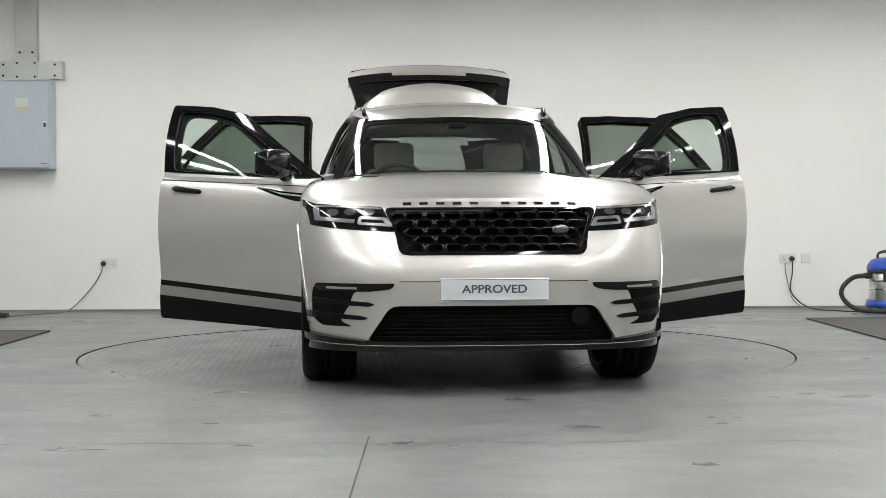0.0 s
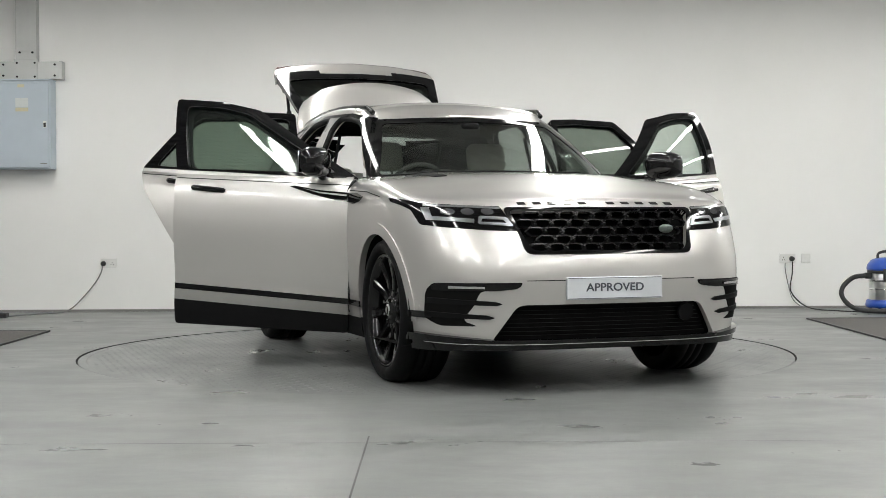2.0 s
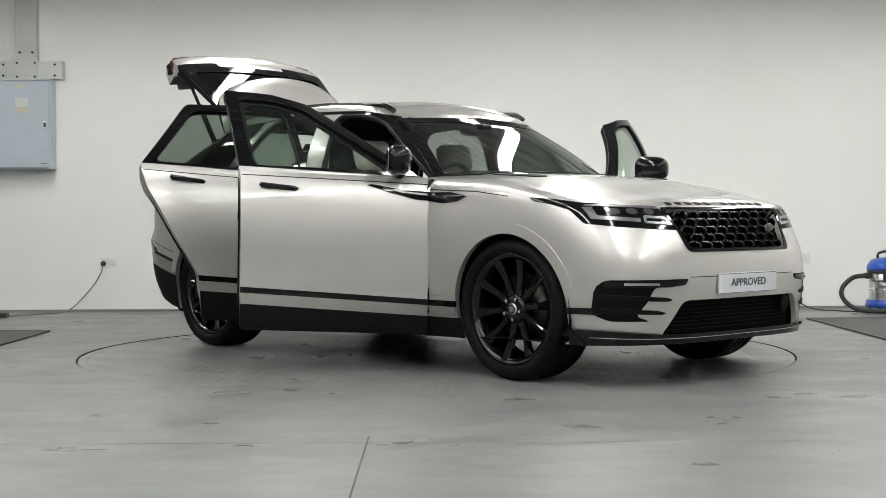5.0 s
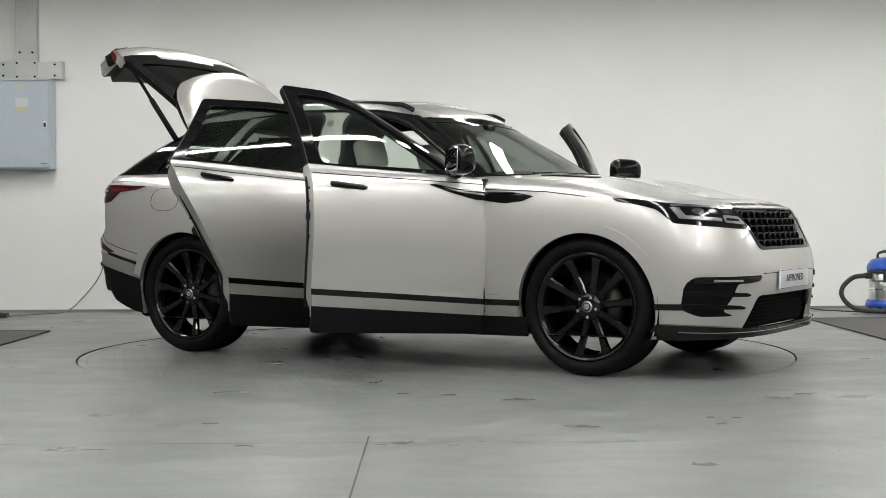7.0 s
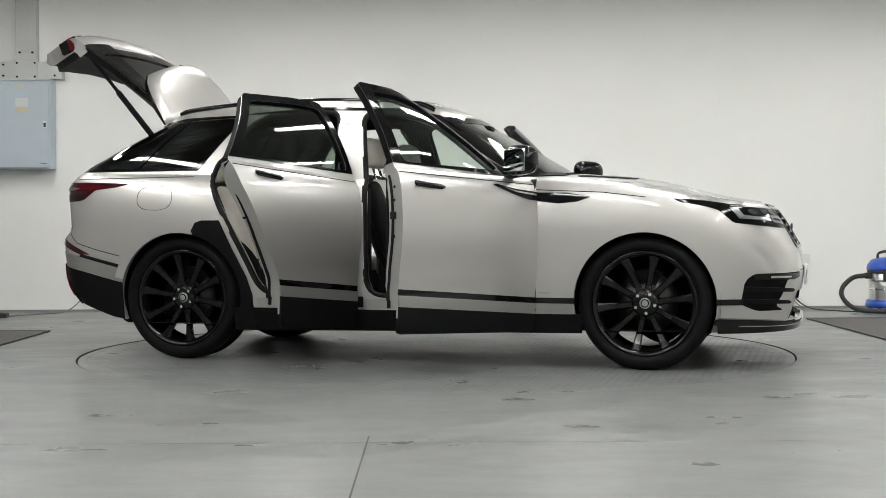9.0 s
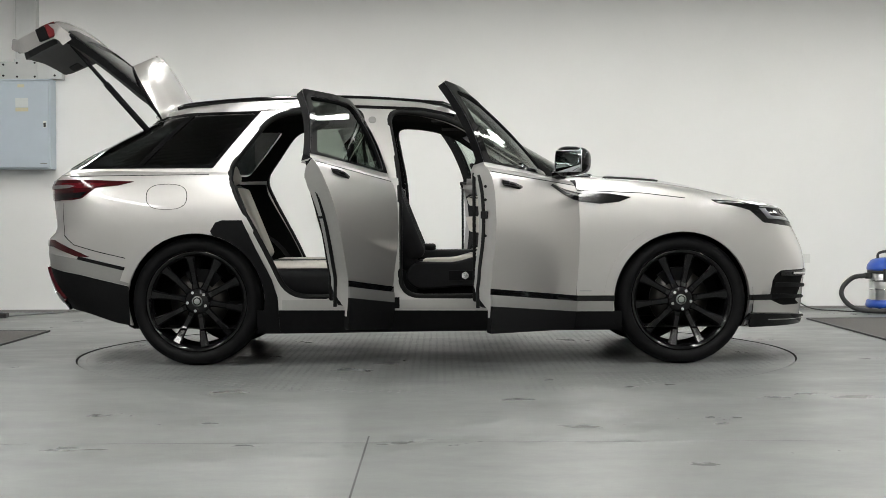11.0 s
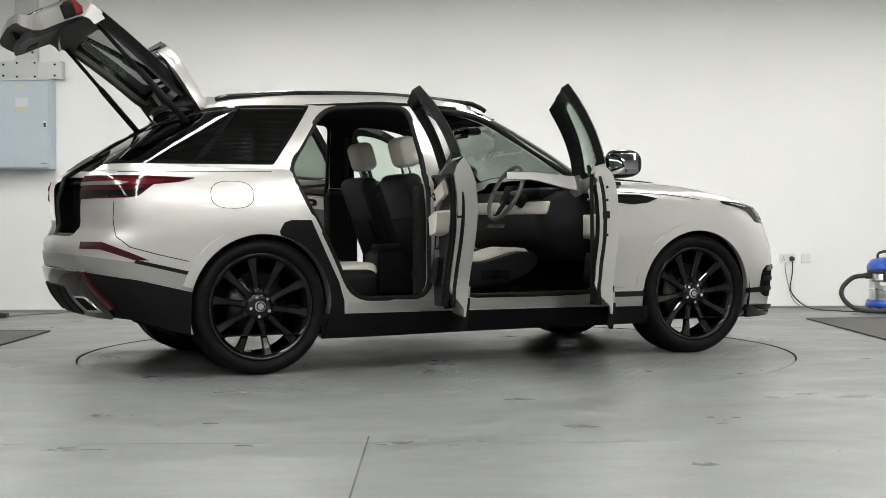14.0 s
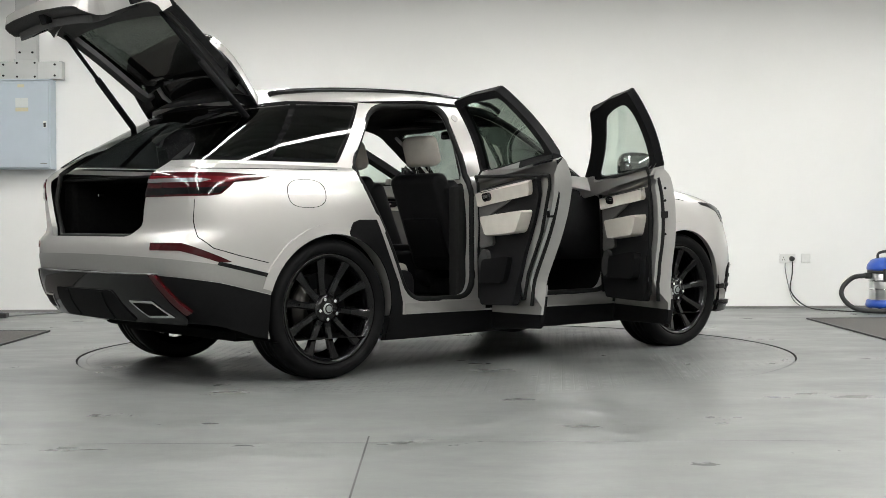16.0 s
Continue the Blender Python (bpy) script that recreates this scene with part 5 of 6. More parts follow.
def build_mirrors():
    for ob in [o for o in car.children if o.name.startswith("front_door")]:
        s = 1 if sum(v.co.y for v in ob.data.vertices) > 0 else -1
        bm = bmesh.new()
        bmesh.ops.create_uvsphere(bm, u_segments=24, v_segments=16, radius=1)
        for v in bm.verts:
            c = v.co
            c.x = math.copysign(abs(c.x) ** 0.75, c.x)
            c.y = math.copysign(abs(c.y) ** 0.6, c.y)
            c.z = math.copysign(abs(c.z) ** 0.7, c.z)
            taper = 1 - 0.22 * (c.y + 1) / 2 * (1 if c.z < 0 else 0.6)
            back = 0.055 if c.x < 0 else 0.085
            v.co = Vector((0.585 + back * c.x - 0.03 * (c.y + 1) / 2, s * (0.990 + 0.112 * c.y), 1.182 + 0.094 * c.z * taper))
        m = part("door_mirror", bm, GLOSS_BLACK, ob, "gloss black door mirror", True)
        bm = box(0.5265, 0.5365, 0.905, 1.080, 1.118, 1.245, 0.004, 2)
        for v in bm.verts:
            v.co.x -= 0.03 * (v.co.y - 0.868) / 0.264
        bm.transform(Matrix.Diagonal((1, s, 1, 1)))
        bmesh.ops.recalc_face_normals(bm, faces=bm.faces[:])
        part("mirror_glass", bm, MIRROR_GLASS, m, "mirror glass", True)
        pts = [(0.60, s * 0.86, 1.105), (0.605, s * 0.92, 1.108), (0.60, s * 0.94, 1.118)]
        part("mirror_foot", tube(pts, lambda t: 0.030 - 0.008 * t, 10), GLOSS_BLACK, m, "black mirror foot", True)
        trim("door_vent", [(0.788, 1.010), (0.60, 1.022), (0.44, 1.046), (0.42, 1.040), (0.56, 0.998), (0.70, 0.966), (0.788, 0.962)], "xz", side_of(s), GLOSS_BLACK, 0.006, 0.0, "gloss black blade on the door", 0.006, parent=ob)
        trim("blade_insert", [(0.76, 1.000), (0.60, 1.012), (0.50, 1.030), (0.60, 1.004), (0.76, 0.990)], "xz", side_of(s), SATIN, 0.009, -0.007, "satin insert", 0.003, parent=ob)


build_nose()
build_sides()
build_tail()
build_mirrors()
# ---- wheels ----
def build_wheels():
    rim_prof = [(0.300, -0.005), (0.302, 0.004), (0.290, 0.006), (0.283, -0.002), (0.268, -0.012), (0.262, -0.06), (0.255, -0.18), (0.285, -0.20), (0.300, -0.205)]
    tyre_prof = [(0.298, -0.012), (0.304, 0.008), (0.320, 0.021), (0.345, 0.024), (0.366, 0.012), (0.378, -0.014), (TYRE_R, -0.04), (TYRE_R, -0.075), (TYRE_R - 0.008, -0.078), (TYRE_R - 0.008, -0.086),
                 (TYRE_R, -0.089), (TYRE_R, -0.12), (TYRE_R - 0.008, -0.123), (TYRE_R - 0.008, -0.131), (TYRE_R, -0.134), (TYRE_R, -0.165), (TYRE_R - 0.008, -0.168), (TYRE_R - 0.008, -0.176), (TYRE_R, -0.179),
                 (TYRE_R, -0.215), (0.378, -0.240), (0.350, -0.262), (0.304, -0.250)]

    def spoke():
        bm = bmesh.new()
        secs = []
        for r, w, y, t in ((0.055, 0.026, -0.030, 0.045), (0.10, 0.020, -0.038, 0.036), (0.17, 0.019, -0.034, 0.030), (0.235, 0.024, -0.018, 0.032), (0.272, 0.031, -0.008, 0.040)):
            secs.append([bm.verts.new(p) for p in ((-w, y - 0.008, r), (-w * 0.62, y, r), (w * 0.62, y, r), (w, y - 0.008, r), (w * 0.8, y - t, r), (-w * 0.8, y - t, r))])
        for a, b in zip(secs, secs[1:]):
            for q in range(6):
                bm.faces.new((a[q], a[(q + 1) % 6], b[(q + 1) % 6], b[q]))
        bm.faces.new(secs[0][::-1])
        bm.faces.new(secs[-1])
        bmesh.ops.recalc_face_normals(bm, faces=bm.faces[:])
        me = bpy.data.meshes.new("spoke")
        bm.to_mesh(me)
        bm.free()
        me.materials.append(ALLOY_BLACK)
        return me

    me_spoke = spoke()
    first = part("wheel", lathe(rim_prof, 56), ALLOY_BLACK, car, "gloss black ten-spoke alloy wheel", True)
    part("tyre", lathe(tyre_prof, 72, close=False), RUBBER, first, "black road tyre", True)
    for q in range(10):
        ob = new("spoke", me_spoke)
        ob.parent = first
        ob.matrix_basis = Matrix.Rotation(2 * math.pi * (q + 0.5) / 10, 4, "Y")
    part("hub", lathe([(0.0, -0.016), (0.05, -0.018), (0.074, -0.026), (0.080, -0.04), (0.08, -0.10)], 28), ALLOY_BLACK, first, "black hub", True)
    part("centre_cap", lathe([(0.0, -0.008), (0.020, -0.009), (0.030, -0.013), (0.032, -0.020)], 24), EMBLEM_GREY, first, "grey centre cap", True)
    part("cap_ring", lathe([(0.018, -0.0065), (0.024, -0.007), (0.024, -0.010)], 24), BLACK, first)
    for q in range(5):
        a = 2 * math.pi * (q + 0.5) / 5
        part("wheel_nut", cylinder((0.057 * math.sin(a), -0.027, 0.057 * math.cos(a)), (0.057 * math.sin(a), -0.006, 0.057 * math.cos(a)), 0.0115, 0.0095, 6), CHROME, first, "chrome wheel nut")
    part("brake_disc", lathe([(0.06, -0.105), (0.175, -0.105), (0.175, -0.13), (0.06, -0.13)], 36), STEEL, first, "steel brake disc", True)
    bm = bmesh.new()
    secs = []
    for q in range(9):
        a = radians(55 + 70 * q / 8)
        secs.append([bm.verts.new((r * math.cos(a), y, r * math.sin(a))) for r, y in ((0.11, -0.09), (0.19, -0.09), (0.19, -0.15), (0.11, -0.15))])
    for a, b in zip(secs, secs[1:]):
        for q in range(4):
            bm.faces.new((a[q], a[(q + 1) % 4], b[(q + 1) % 4], b[q]))
    bm.faces.new(secs[0])
    bm.faces.new(secs[-1][::-1])
    bmesh.ops.recalc_face_normals(bm, faces=bm.faces[:])
    part("brake_caliper", bm, BLACK, first, "black brake caliper")
    first.matrix_basis = pose(AXLE_F, -(TRACK - 0.01), HUB_Z, 0, -7, 0) @ pose(0, 0, 0, 0, 0, 180)
    copies = [(AXLE_R, -(TRACK - 0.01), 9, 180), (AXLE_F, TRACK - 0.01, 31, 0), (AXLE_R, TRACK - 0.01, -14, 0)]
    for x, y, turn, rz in copies:
        copy_thing(first, pose(x, y, HUB_Z, 0, turn, 0) @ pose(0, 0, 0, 0, 0, rz))


build_wheels()


# ---- inside of the car ----
def cushion(x0, x1, y0, y1, z0, z1, r=0.05, bm=None):
    return box(x0, x1, y0, y1, z0, z1, r, 4, bm)


def leaning(bm, x, z, deg):
    bm.transform(Matrix.Translation((x, 0, z)) @ Matrix.Rotation(radians(deg), 4, "Y"))
    return bm


def front_seat(y, name="front_seat"):
    seat = part(name, cushion(-0.14, 0.30, y - 0.20, y + 0.20, 0.376, 0.48, 0.03), BLACK, car, "black and cream leather front seat", True)
    side = rounded([(-0.22, 0.50), (-0.16, 0.60), (0.10, 0.595), (0.33, 0.660), (0.44, 0.650), (0.465, 0.585), (0.40, 0.525), (0.24, 0.455), (-0.14, 0.425)], 0.05, 4)
    top = rounded([(-0.12, 0.56), (-0.10, 0.612), (0.10, 0.618), (0.33, 0.682), (0.43, 0.672), (0.45, 0.60), (0.20, 0.52)], 0.04, 4)
    part("seat_cushion", plate(top, 0.33, "y", y - 0.165, 0.008), CREAM, seat, "cream perforated seat cushion")
    for q in (-1, 1):
        part("seat_bolster", plate(side, 0.11, "y", y + q * 0.205 - 0.055, 0.012), EBONY, seat, "black side bolster")
        part("back_bolster", leaning(cushion(-0.05, 0.09, y + q * 0.20 - 0.055, y + q * 0.20 + 0.055, 0.05, 0.56, 0.045), -0.14, 0.56, -22), EBONY, seat, "black back bolster", True)
    part("seat_back", leaning(cushion(-0.10, 0.02, y - 0.24, y + 0.24, 0.0, 0.63, 0.055), -0.14, 0.56, -20), EBONY, seat, "black leather seat back", True)
    part("back_cushion", leaning(cushion(-0.03, 0.055, y - 0.15, y + 0.15, 0.05, 0.58, 0.035), -0.14, 0.56, -20), CREAM, seat, "cream back cushion", True)
    part("seat_pocket", leaning(cushion(-0.118, -0.09, y - 0.17, y + 0.17, 0.10, 0.36, 0.012), -0.14, 0.56, -20), BLACK, seat, "black back pocket", True)
    part("headrest", leaning(cushion(-0.06, 0.05, y - 0.135, y + 0.135, 0.655, 0.845, 0.045), -0.14, 0.56, -16), CREAM, seat, "cream leather headrest", True)
    for q in (-0.06, 0.06):
        part("headrest_post", leaning(cylinder((0, y + q, 0.58), (0, y + q, 0.68), 0.008, segs=8), -0.14, 0.56, -18), CHROME, seat)
    part("seat_switch", cylinder((0.16, y - 0.258, 0.515), (0.16, y - 0.278, 0.515), 0.022, segs=14), CHROME, seat, "chrome seat switch")
    part("switch_panel", box(0.06, 0.25, y - 0.266, y - 0.256, 0.485, 0.545, 0.003), BLACK, seat)


def build_inside():
    part("underbody", box(-1.85, 1.95, -0.62, 0.62, 0.205, 0.26, 0.01), VOID, car, "dark underbody")
    part("underbody_mid", box(-1.0, 1.0, -0.86, 0.86, 0.20, 0.34, 0.02), VOID, car, "dark floor pan")
    part("cabin_floor", box(-1.35, 0.95, -0.80, 0.80, 0.34, 0.375, 0.01), CARPET, car, "black cabin carpet")
    part("firewall", box(0.88, 0.96, -0.80, 0.80, 0.34, 1.04, 0.01), VOID, car, "dark bulkhead")
    part("engine_cover", box(0.96, 2.05, -0.53, 0.53, 0.30, 0.86, 0.03), VOID, car, "dark engine bay block")
    part("boot_floor", box(-2.30, -1.40, -0.62, 0.62, 0.72, 0.770, 0.01), CARPET, car, "black boot carpet")
    part("boot_front", box(-1.48, -1.44, -0.80, 0.80, 0.34, 1.10, 0.01), CARPET, car, "black carpeted seat back panel")
    part("boot_under", box(-2.20, -1.88, -0.70, 0.70, 0.36, 0.72, 0.05), VOID, car, "dark spare wheel well")
    part("parcel_shelf", box(-2.22, -1.46, -0.70, 0.70, 1.085, 1.100, 0.005), CARPET, car, "black load cover")
    part("boot_light", box(-2.05, -2.00, 0.585, 0.600, 1.00, 1.02, 0.003), CHROME, car, "small boot lamp")
    for s in (1, -1):
        b = box(-2.20, -1.40, 0.61, 0.74, 0.74, 1.12, 0.03)
        b.transform(Matrix.Diagonal((1, s, 1, 1)))
        bmesh.ops.recalc_face_normals(b, faces=b.faces[:])
        part("boot_lining", b, CARPET, car, "black boot side lining")
        b = box(-0.90, 0.76, 0.80, 0.87, 0.34, 0.405, 0.012)
        b.transform(Matrix.Diagonal((1, s, 1, 1)))
        bmesh.ops.recalc_face_normals(b, faces=b.faces[:])
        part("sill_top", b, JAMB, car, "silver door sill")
        b = box(-0.46, -0.24, 0.74, 0.85, 0.36, 1.06, 0.03)
        b.transform(Matrix.Diagonal((1, s, 1, 1)))
        bmesh.ops.recalc_face_normals(b, faces=b.faces[:])
        part("pillar_lining", b, HEADLINER, car, "black pillar lining")
        part("seat_belt", tube([(-0.36, s * 0.66, 1.42), (-0.33, s * 0.74, 1.05), (-0.30, s * 0.76, 0.55)], 0.012, 6), EBONY, car, "black seat belt")
    front_seat(-0.37)
    front_seat(0.37)
    rear = part("rear_seat", cushion(-1.20, -0.62, -0.66, 0.66, 0.36, 0.56, 0.06), EBONY, car, "black and cream rear bench", True)
    for y in (-0.40, 0.0, 0.40):
        w = 0.17 if y else 0.14
        part("seat_cushion", cushion(-1.12, -0.60, y - w, y + w, 0.50, 0.60, 0.045), CREAM if y else EBONY, rear, "rear seat cushion", True)
    part("seat_back", leaning(cushion(-0.09, 0.05, -0.66, 0.66, 0, 0.60, 0.05), -1.20, 0.54, -22), EBONY, rear, "black rear seat back", True)
    for y in (-0.40, 0.40):
        part("back_cushion", leaning(cushion(0.0, 0.085, y - 0.17, y + 0.17, 0.05, 0.56, 0.04), -1.20, 0.54, -22), CREAM, rear, "cream rear back cushion", True)
        part("headrest", leaning(cushion(-0.05, 0.05, y - 0.13, y + 0.13, 0.60, 0.74, 0.04), -1.20, 0.54, -20), CREAM, rear, "cream rear headrest", True)
    # dashboard
    dash = bmesh.new()
    prof = [(0.92, 0.60), (0.62, 0.60), (0.52, 0.72), (0.46, 0.86), (0.50, 0.97), (0.62, 1.035), (0.95, 1.075)]
    rows = [[dash.verts.new((x, y, z)) for x, z in prof] for y in np.linspace(-0.74, 0.74, 9)]
    for a, b in zip(rows, rows[1:]):
        for q in range(len(prof) - 1):
            dash.faces.new((a[q], a[q + 1], b[q + 1], b[q]))
    dash.faces.new(rows[0])
    dash.faces.new(rows[-1][::-1])
    bmesh.ops.recalc_face_normals(dash, faces=dash.faces[:])
    d = part("dashboard", dash, EBONY, car, "black dashboard with cream lower band", True)
    part("dash_band", leaning(cushion(-0.03, 0.03, -0.72, 0.72, -0.05, 0.04, 0.025), 0.500, 0.930, 20), CREAM, d, "cream leather dashboard band", True)
    part("cluster_hood", cushion(0.50, 0.70, -0.56, -0.18, 0.98, 1.06, 0.03), EBONY, d, "instrument hood", True)
    part("centre_screen", leaning(box(-0.006, 0.0, -0.13, 0.13, 0, 0.15, 0.003), 0.47, 0.80, 28), GLOSS_BLACK, d, "dark centre screen")
    part("console", box(-0.42, 0.55, -0.12, 0.12, 0.375, 0.66, 0.03, 3), EBONY, car, "black centre console", True)
    part("console_lid", box(-0.40, -0.02, -0.10, 0.10, 0.655, 0.70, 0.02, 3), EBONY, car, "black armrest lid", True)
    part("rear_vents", box(-0.44, -0.415, -0.09, 0.09, 0.50, 0.64, 0.008), GREY_TRIM, car, "rear air vent panel")
    # steering wheel, right-hand drive
    tilt = Matrix.Translation((0.36, -0.37, 1.030)) @ Matrix.Rotation(radians(-64), 4, "Y")
    ringpts = [(0.185 * math.cos(a), 0.185 * math.sin(a), 0) for a in [2 * math.pi * q / 40 for q in range(40)]]
    bm = tube(ringpts, 0.0145, 10, cyclic=True)
    bm.transform(tilt)
    sw = part("steering_wheel", bm, GREY_LEATHER, car, "grey and black leather steering wheel", True)
    bm = cushion(-0.075, 0.06, -0.075, 0.075, -0.05, -0.005, 0.02)
    bm.transform(tilt)
    part("airbag_cover", bm, EBONY, sw, "black wheel boss", True)
    for a in (90, 270, 180):
        c, q = math.cos(radians(a)), math.sin(radians(a))
        bm = cylinder((0.05 * c, 0.05 * q, -0.02), (0.18 * c, 0.18 * q, 0.0), 0.018, 0.012, 8)
        bm.transform(tilt)
        part("wheel_spoke", bm, SATIN if a != 180 else EBONY, sw, "steering wheel spoke", True)
    bm = cylinder((0, 0, -0.03), (0, 0, -0.30), 0.04, 0.05, 14)
    bm.transform(tilt)
    part("steering_column", bm, BLACK, sw, "black column")
    part("rear_view_mirror", box(0.20, 0.225, -0.105, 0.105, 1.395, 1.450, 0.02, 3), GLOSS_BLACK, car, "black interior mirror", True)
    part("sensor_pod", box(0.22, 0.34, -0.06, 0.06, 1.42, 1.465, 0.02, 3), BLACK, car, "black sensor housing")
    part("roof_console", box(-0.05, 0.18, -0.10, 0.10, 1.505, 1.53, 0.01), BLACK, car, "black roof console")
    for s in (1, -1):
        part("sun_visor", box(0.02, 0.20, s * 0.36 - 0.17, s * 0.36 + 0.17, 1.475, 1.49, 0.006), HEADLINER, car, "dark sun visor")


build_inside()
# ---- things in the room ----
CABINET = material("pale_blue_grey_enamel", (0.46, 0.52, 0.58), 0.42, grain=0.03, scale=6, bump=0.08, bump_scale=300)
GALV = material("galvanised_trunking", (0.50, 0.51, 0.50), 0.45, 0.35, grain=0.06, scale=5)
SOCKET = material("white_socket_plastic", (0.72, 0.72, 0.70), 0.35, grain=0.03, scale=30)
CABLE = material("grey_cable", (0.20, 0.20, 0.20), 0.5, grain=0.05, scale=60)
CABLE_BLACK = material("black_cable", (0.02, 0.02, 0.02), 0.5, grain=0.1, scale=60)
STICKER_YELLOW = material("yellow_sticker", (0.58, 0.53, 0.36), 0.6, grain=0.06, scale=60)
STICKER_WHITE = material("white_sticker", (0.60, 0.62, 0.61), 0.6, grain=0.04, scale=60)
VAC_BLUE = material("blue_plastic", (0.015, 0.075, 0.42), 0.35, coat=0.3, grain=0.08, scale=30)
VAC_STEEL = material("brushed_steel_drum", (0.62, 0.62, 0.62), 0.28, 1.0, grain=0.06, scale=40)
MAT_TOP = material("dark_grating_mat", (0.085, 0.08, 0.075), 0.85, grain=0.3, scale=60, bump=0.8, bump_scale=120)
JOINT = material("dark_floor_joint", (0.05, 0.05, 0.05), 0.8, grain=0.3, scale=20)
SKIRT = material("grey_skirting", (0.22, 0.22, 0.21), 0.6, grain=0.08, scale=8)
WALL_TURN = math.degrees(math.atan(0.0103))


def on_wall(x, z):
    """Pose on the back wall: local -y points into the room."""
    return pose(x, back_wall_y(x), z, 0, 0, WALL_TURN)


def build_wall_things():
    cab = new("electrical_cabinet")
    cab.matrix_basis = on_wall(-3.569, 1.341) @ Matrix.Scale(1.024, 4)
    part("cabinet_body", box(-0.80, 0, -0.185, -0.002, 0, 0.80, 0.006), CABINET, cab)
    part("cabinet_door", box(-0.79, -0.012, -0.207, -0.187, 0.012, 0.775, 0.006), CABINET, cab, "pale blue-grey cabinet door")
    part("top_flange", box(-0.80, 0.004, -0.20, -0.002, 0.80, 0.812, 0.003), CABINET, cab)
    lock = part("lock_plate", box(-0.062, -0.032, -0.2105, -0.207, 0.372, 0.432, 0.002), SOCKET, cab, "white lock surround")
    part("lock", box(-0.058, -0.038, -0.213, -0.2105, 0.376, 0.416, 0.002), CABLE_BLACK, lock, "black lock")
    part("sticker", box(-0.31, -0.195, -0.2085, -0.207, 0.560, 0.640), STICKER_WHITE, cab, "faded white label")
    part("sticker", box(-0.31, -0.195, -0.2085, -0.207, 0.518, 0.553), STICKER_YELLOW, cab, "yellowed label")
    part("sticker", box(-0.29, -0.23, -0.2085, -0.207, 0.735, 0.762), STICKER_YELLOW, cab, "small yellowed label")
    part("label_bar", box(-0.09, -0.03, -0.2085, -0.207, 0.045, 0.052), CABLE, cab)
    for zz in (0.10, 0.66):
        part("hinge", cylinder((-0.797, -0.20, zz), (-0.797, -0.20, zz + 0.06), 0.008, segs=8), CABINET, cab)
    tagged(cab, "pale blue-grey metal electrical cabinet on the wall", "electrical cabinet")
    duct = new("cable_trunking")
    duct.matrix_basis = on_wall(-3.719, 2.182) @ Matrix.Scale(1.024, 4)
    part("vertical_duct", box(-0.19, 0, -0.10, -0.002, 0.16, (CEILING - 2.182) / 1.024, 0.004), GALV, duct)
    part("duct_lid", box(-0.175, -0.012, -0.104, -0.10, 0.25, (CEILING - 2.182) / 1.024 - 0.01, 0.002), GALV, duct)
    part("horizontal_duct", box(-1.1, 0.225, -0.10, -0.002, 0.0, 0.158, 0.004), GALV, duct)
    part("end_cap", box(0.205, 0.232, -0.103, -0.002, -0.003, 0.161, 0.003), GALV, duct)
    part("junction_plate", box(-0.205, 0.012, -0.108, -0.10, -0.006, 0.178, 0.003), GALV, duct)
    for x, z in ((-0.175, 0.145), (-0.015, 0.145), (-0.175, 0.02), (-0.015, 0.02), (0.165, 0.13), (0.165, 0.03), (-0.30, 0.13), (-0.30, 0.03), (-0.15, 0.24), (-0.035, 0.24)):
        part("screw", cylinder((x, -0.111, z), (x, -0.10, z), 0.010, segs=8), SEAL, duct, "dark screw head")
    tagged(duct, "grey galvanised cable trunking on the wall above the cabinet", "cable trunking")

    def socket(x, z, w, label, plug=None):
        s = new("wall_socket" if plug is not None else "wall_switch")
        s.matrix_basis = on_wall(x, z)
        part("face_plate", box(0, w, -0.012, -0.001, 0, 0.086, 0.003), SOCKET, s)
        if plug is not None:
            for q in (0.037, 0.109):
                for a, b in ((0.0, 0.052), (-0.011, 0.030), (0.011, 0.030)):
                    part("pin_hole", box(q + a - 0.003, q + a + 0.003, -0.0128, -0.012, b - 0.004, b + 0.004), SEAL, s)
            part("rocker", box(0.066, 0.080, -0.0145, -0.012, 0.062, 0.076, 0.001), SOCKET, s)
            part("plug", cylinder((plug, -0.012, 0.040), (plug, -0.045, 0.040), 0.025, 0.021, 14), CABLE_BLACK, s, "black plug in the socket", True)
            # thin dark sheet that paints the shade between plate and wall
            part("socket_shadow_gap", box(0.001, w - 0.001, -0.001, 0.0, 0.001, 0.085), SEAL, s)
        else:
            part("rocker", box(w / 2 - 0.012, w / 2 + 0.012, -0.016, -0.012, 0.03, 0.056, 0.002), SOCKET, s)
        tagged(s, label, "wall socket" if plug is not None else "wall switch")

    socket(-3.164, 0.414, 0.148, "white double wall socket with a black plug", 0.028)
    socket(3.258, 0.432, 0.150, "white double wall socket with a black plug", 0.114)
    socket(3.463, 0.434, 0.088, "white square wall switch plate")

    def cable(points, r, mat, label):
        ob = part("power_cable", tube(smooth_path(points, 8), r, 6), mat, smooth=True)
        tagged(ob, label, "cable")

    cable([(-3.135, 3.92, 0.434), (-3.15, 3.915, 0.37), (-3.21, 3.92, 0.27), (-3.32, 3.90, 0.135), (-3.42, 3.87, 0.037), (-3.50, 3.77, 0.007), (-3.69, 3.54, 0.007), (-3.90, 3.20, 0.007), (-4.3, 2.85, 0.007)], 0.006, CABLE, "grey power cable hanging to the floor")
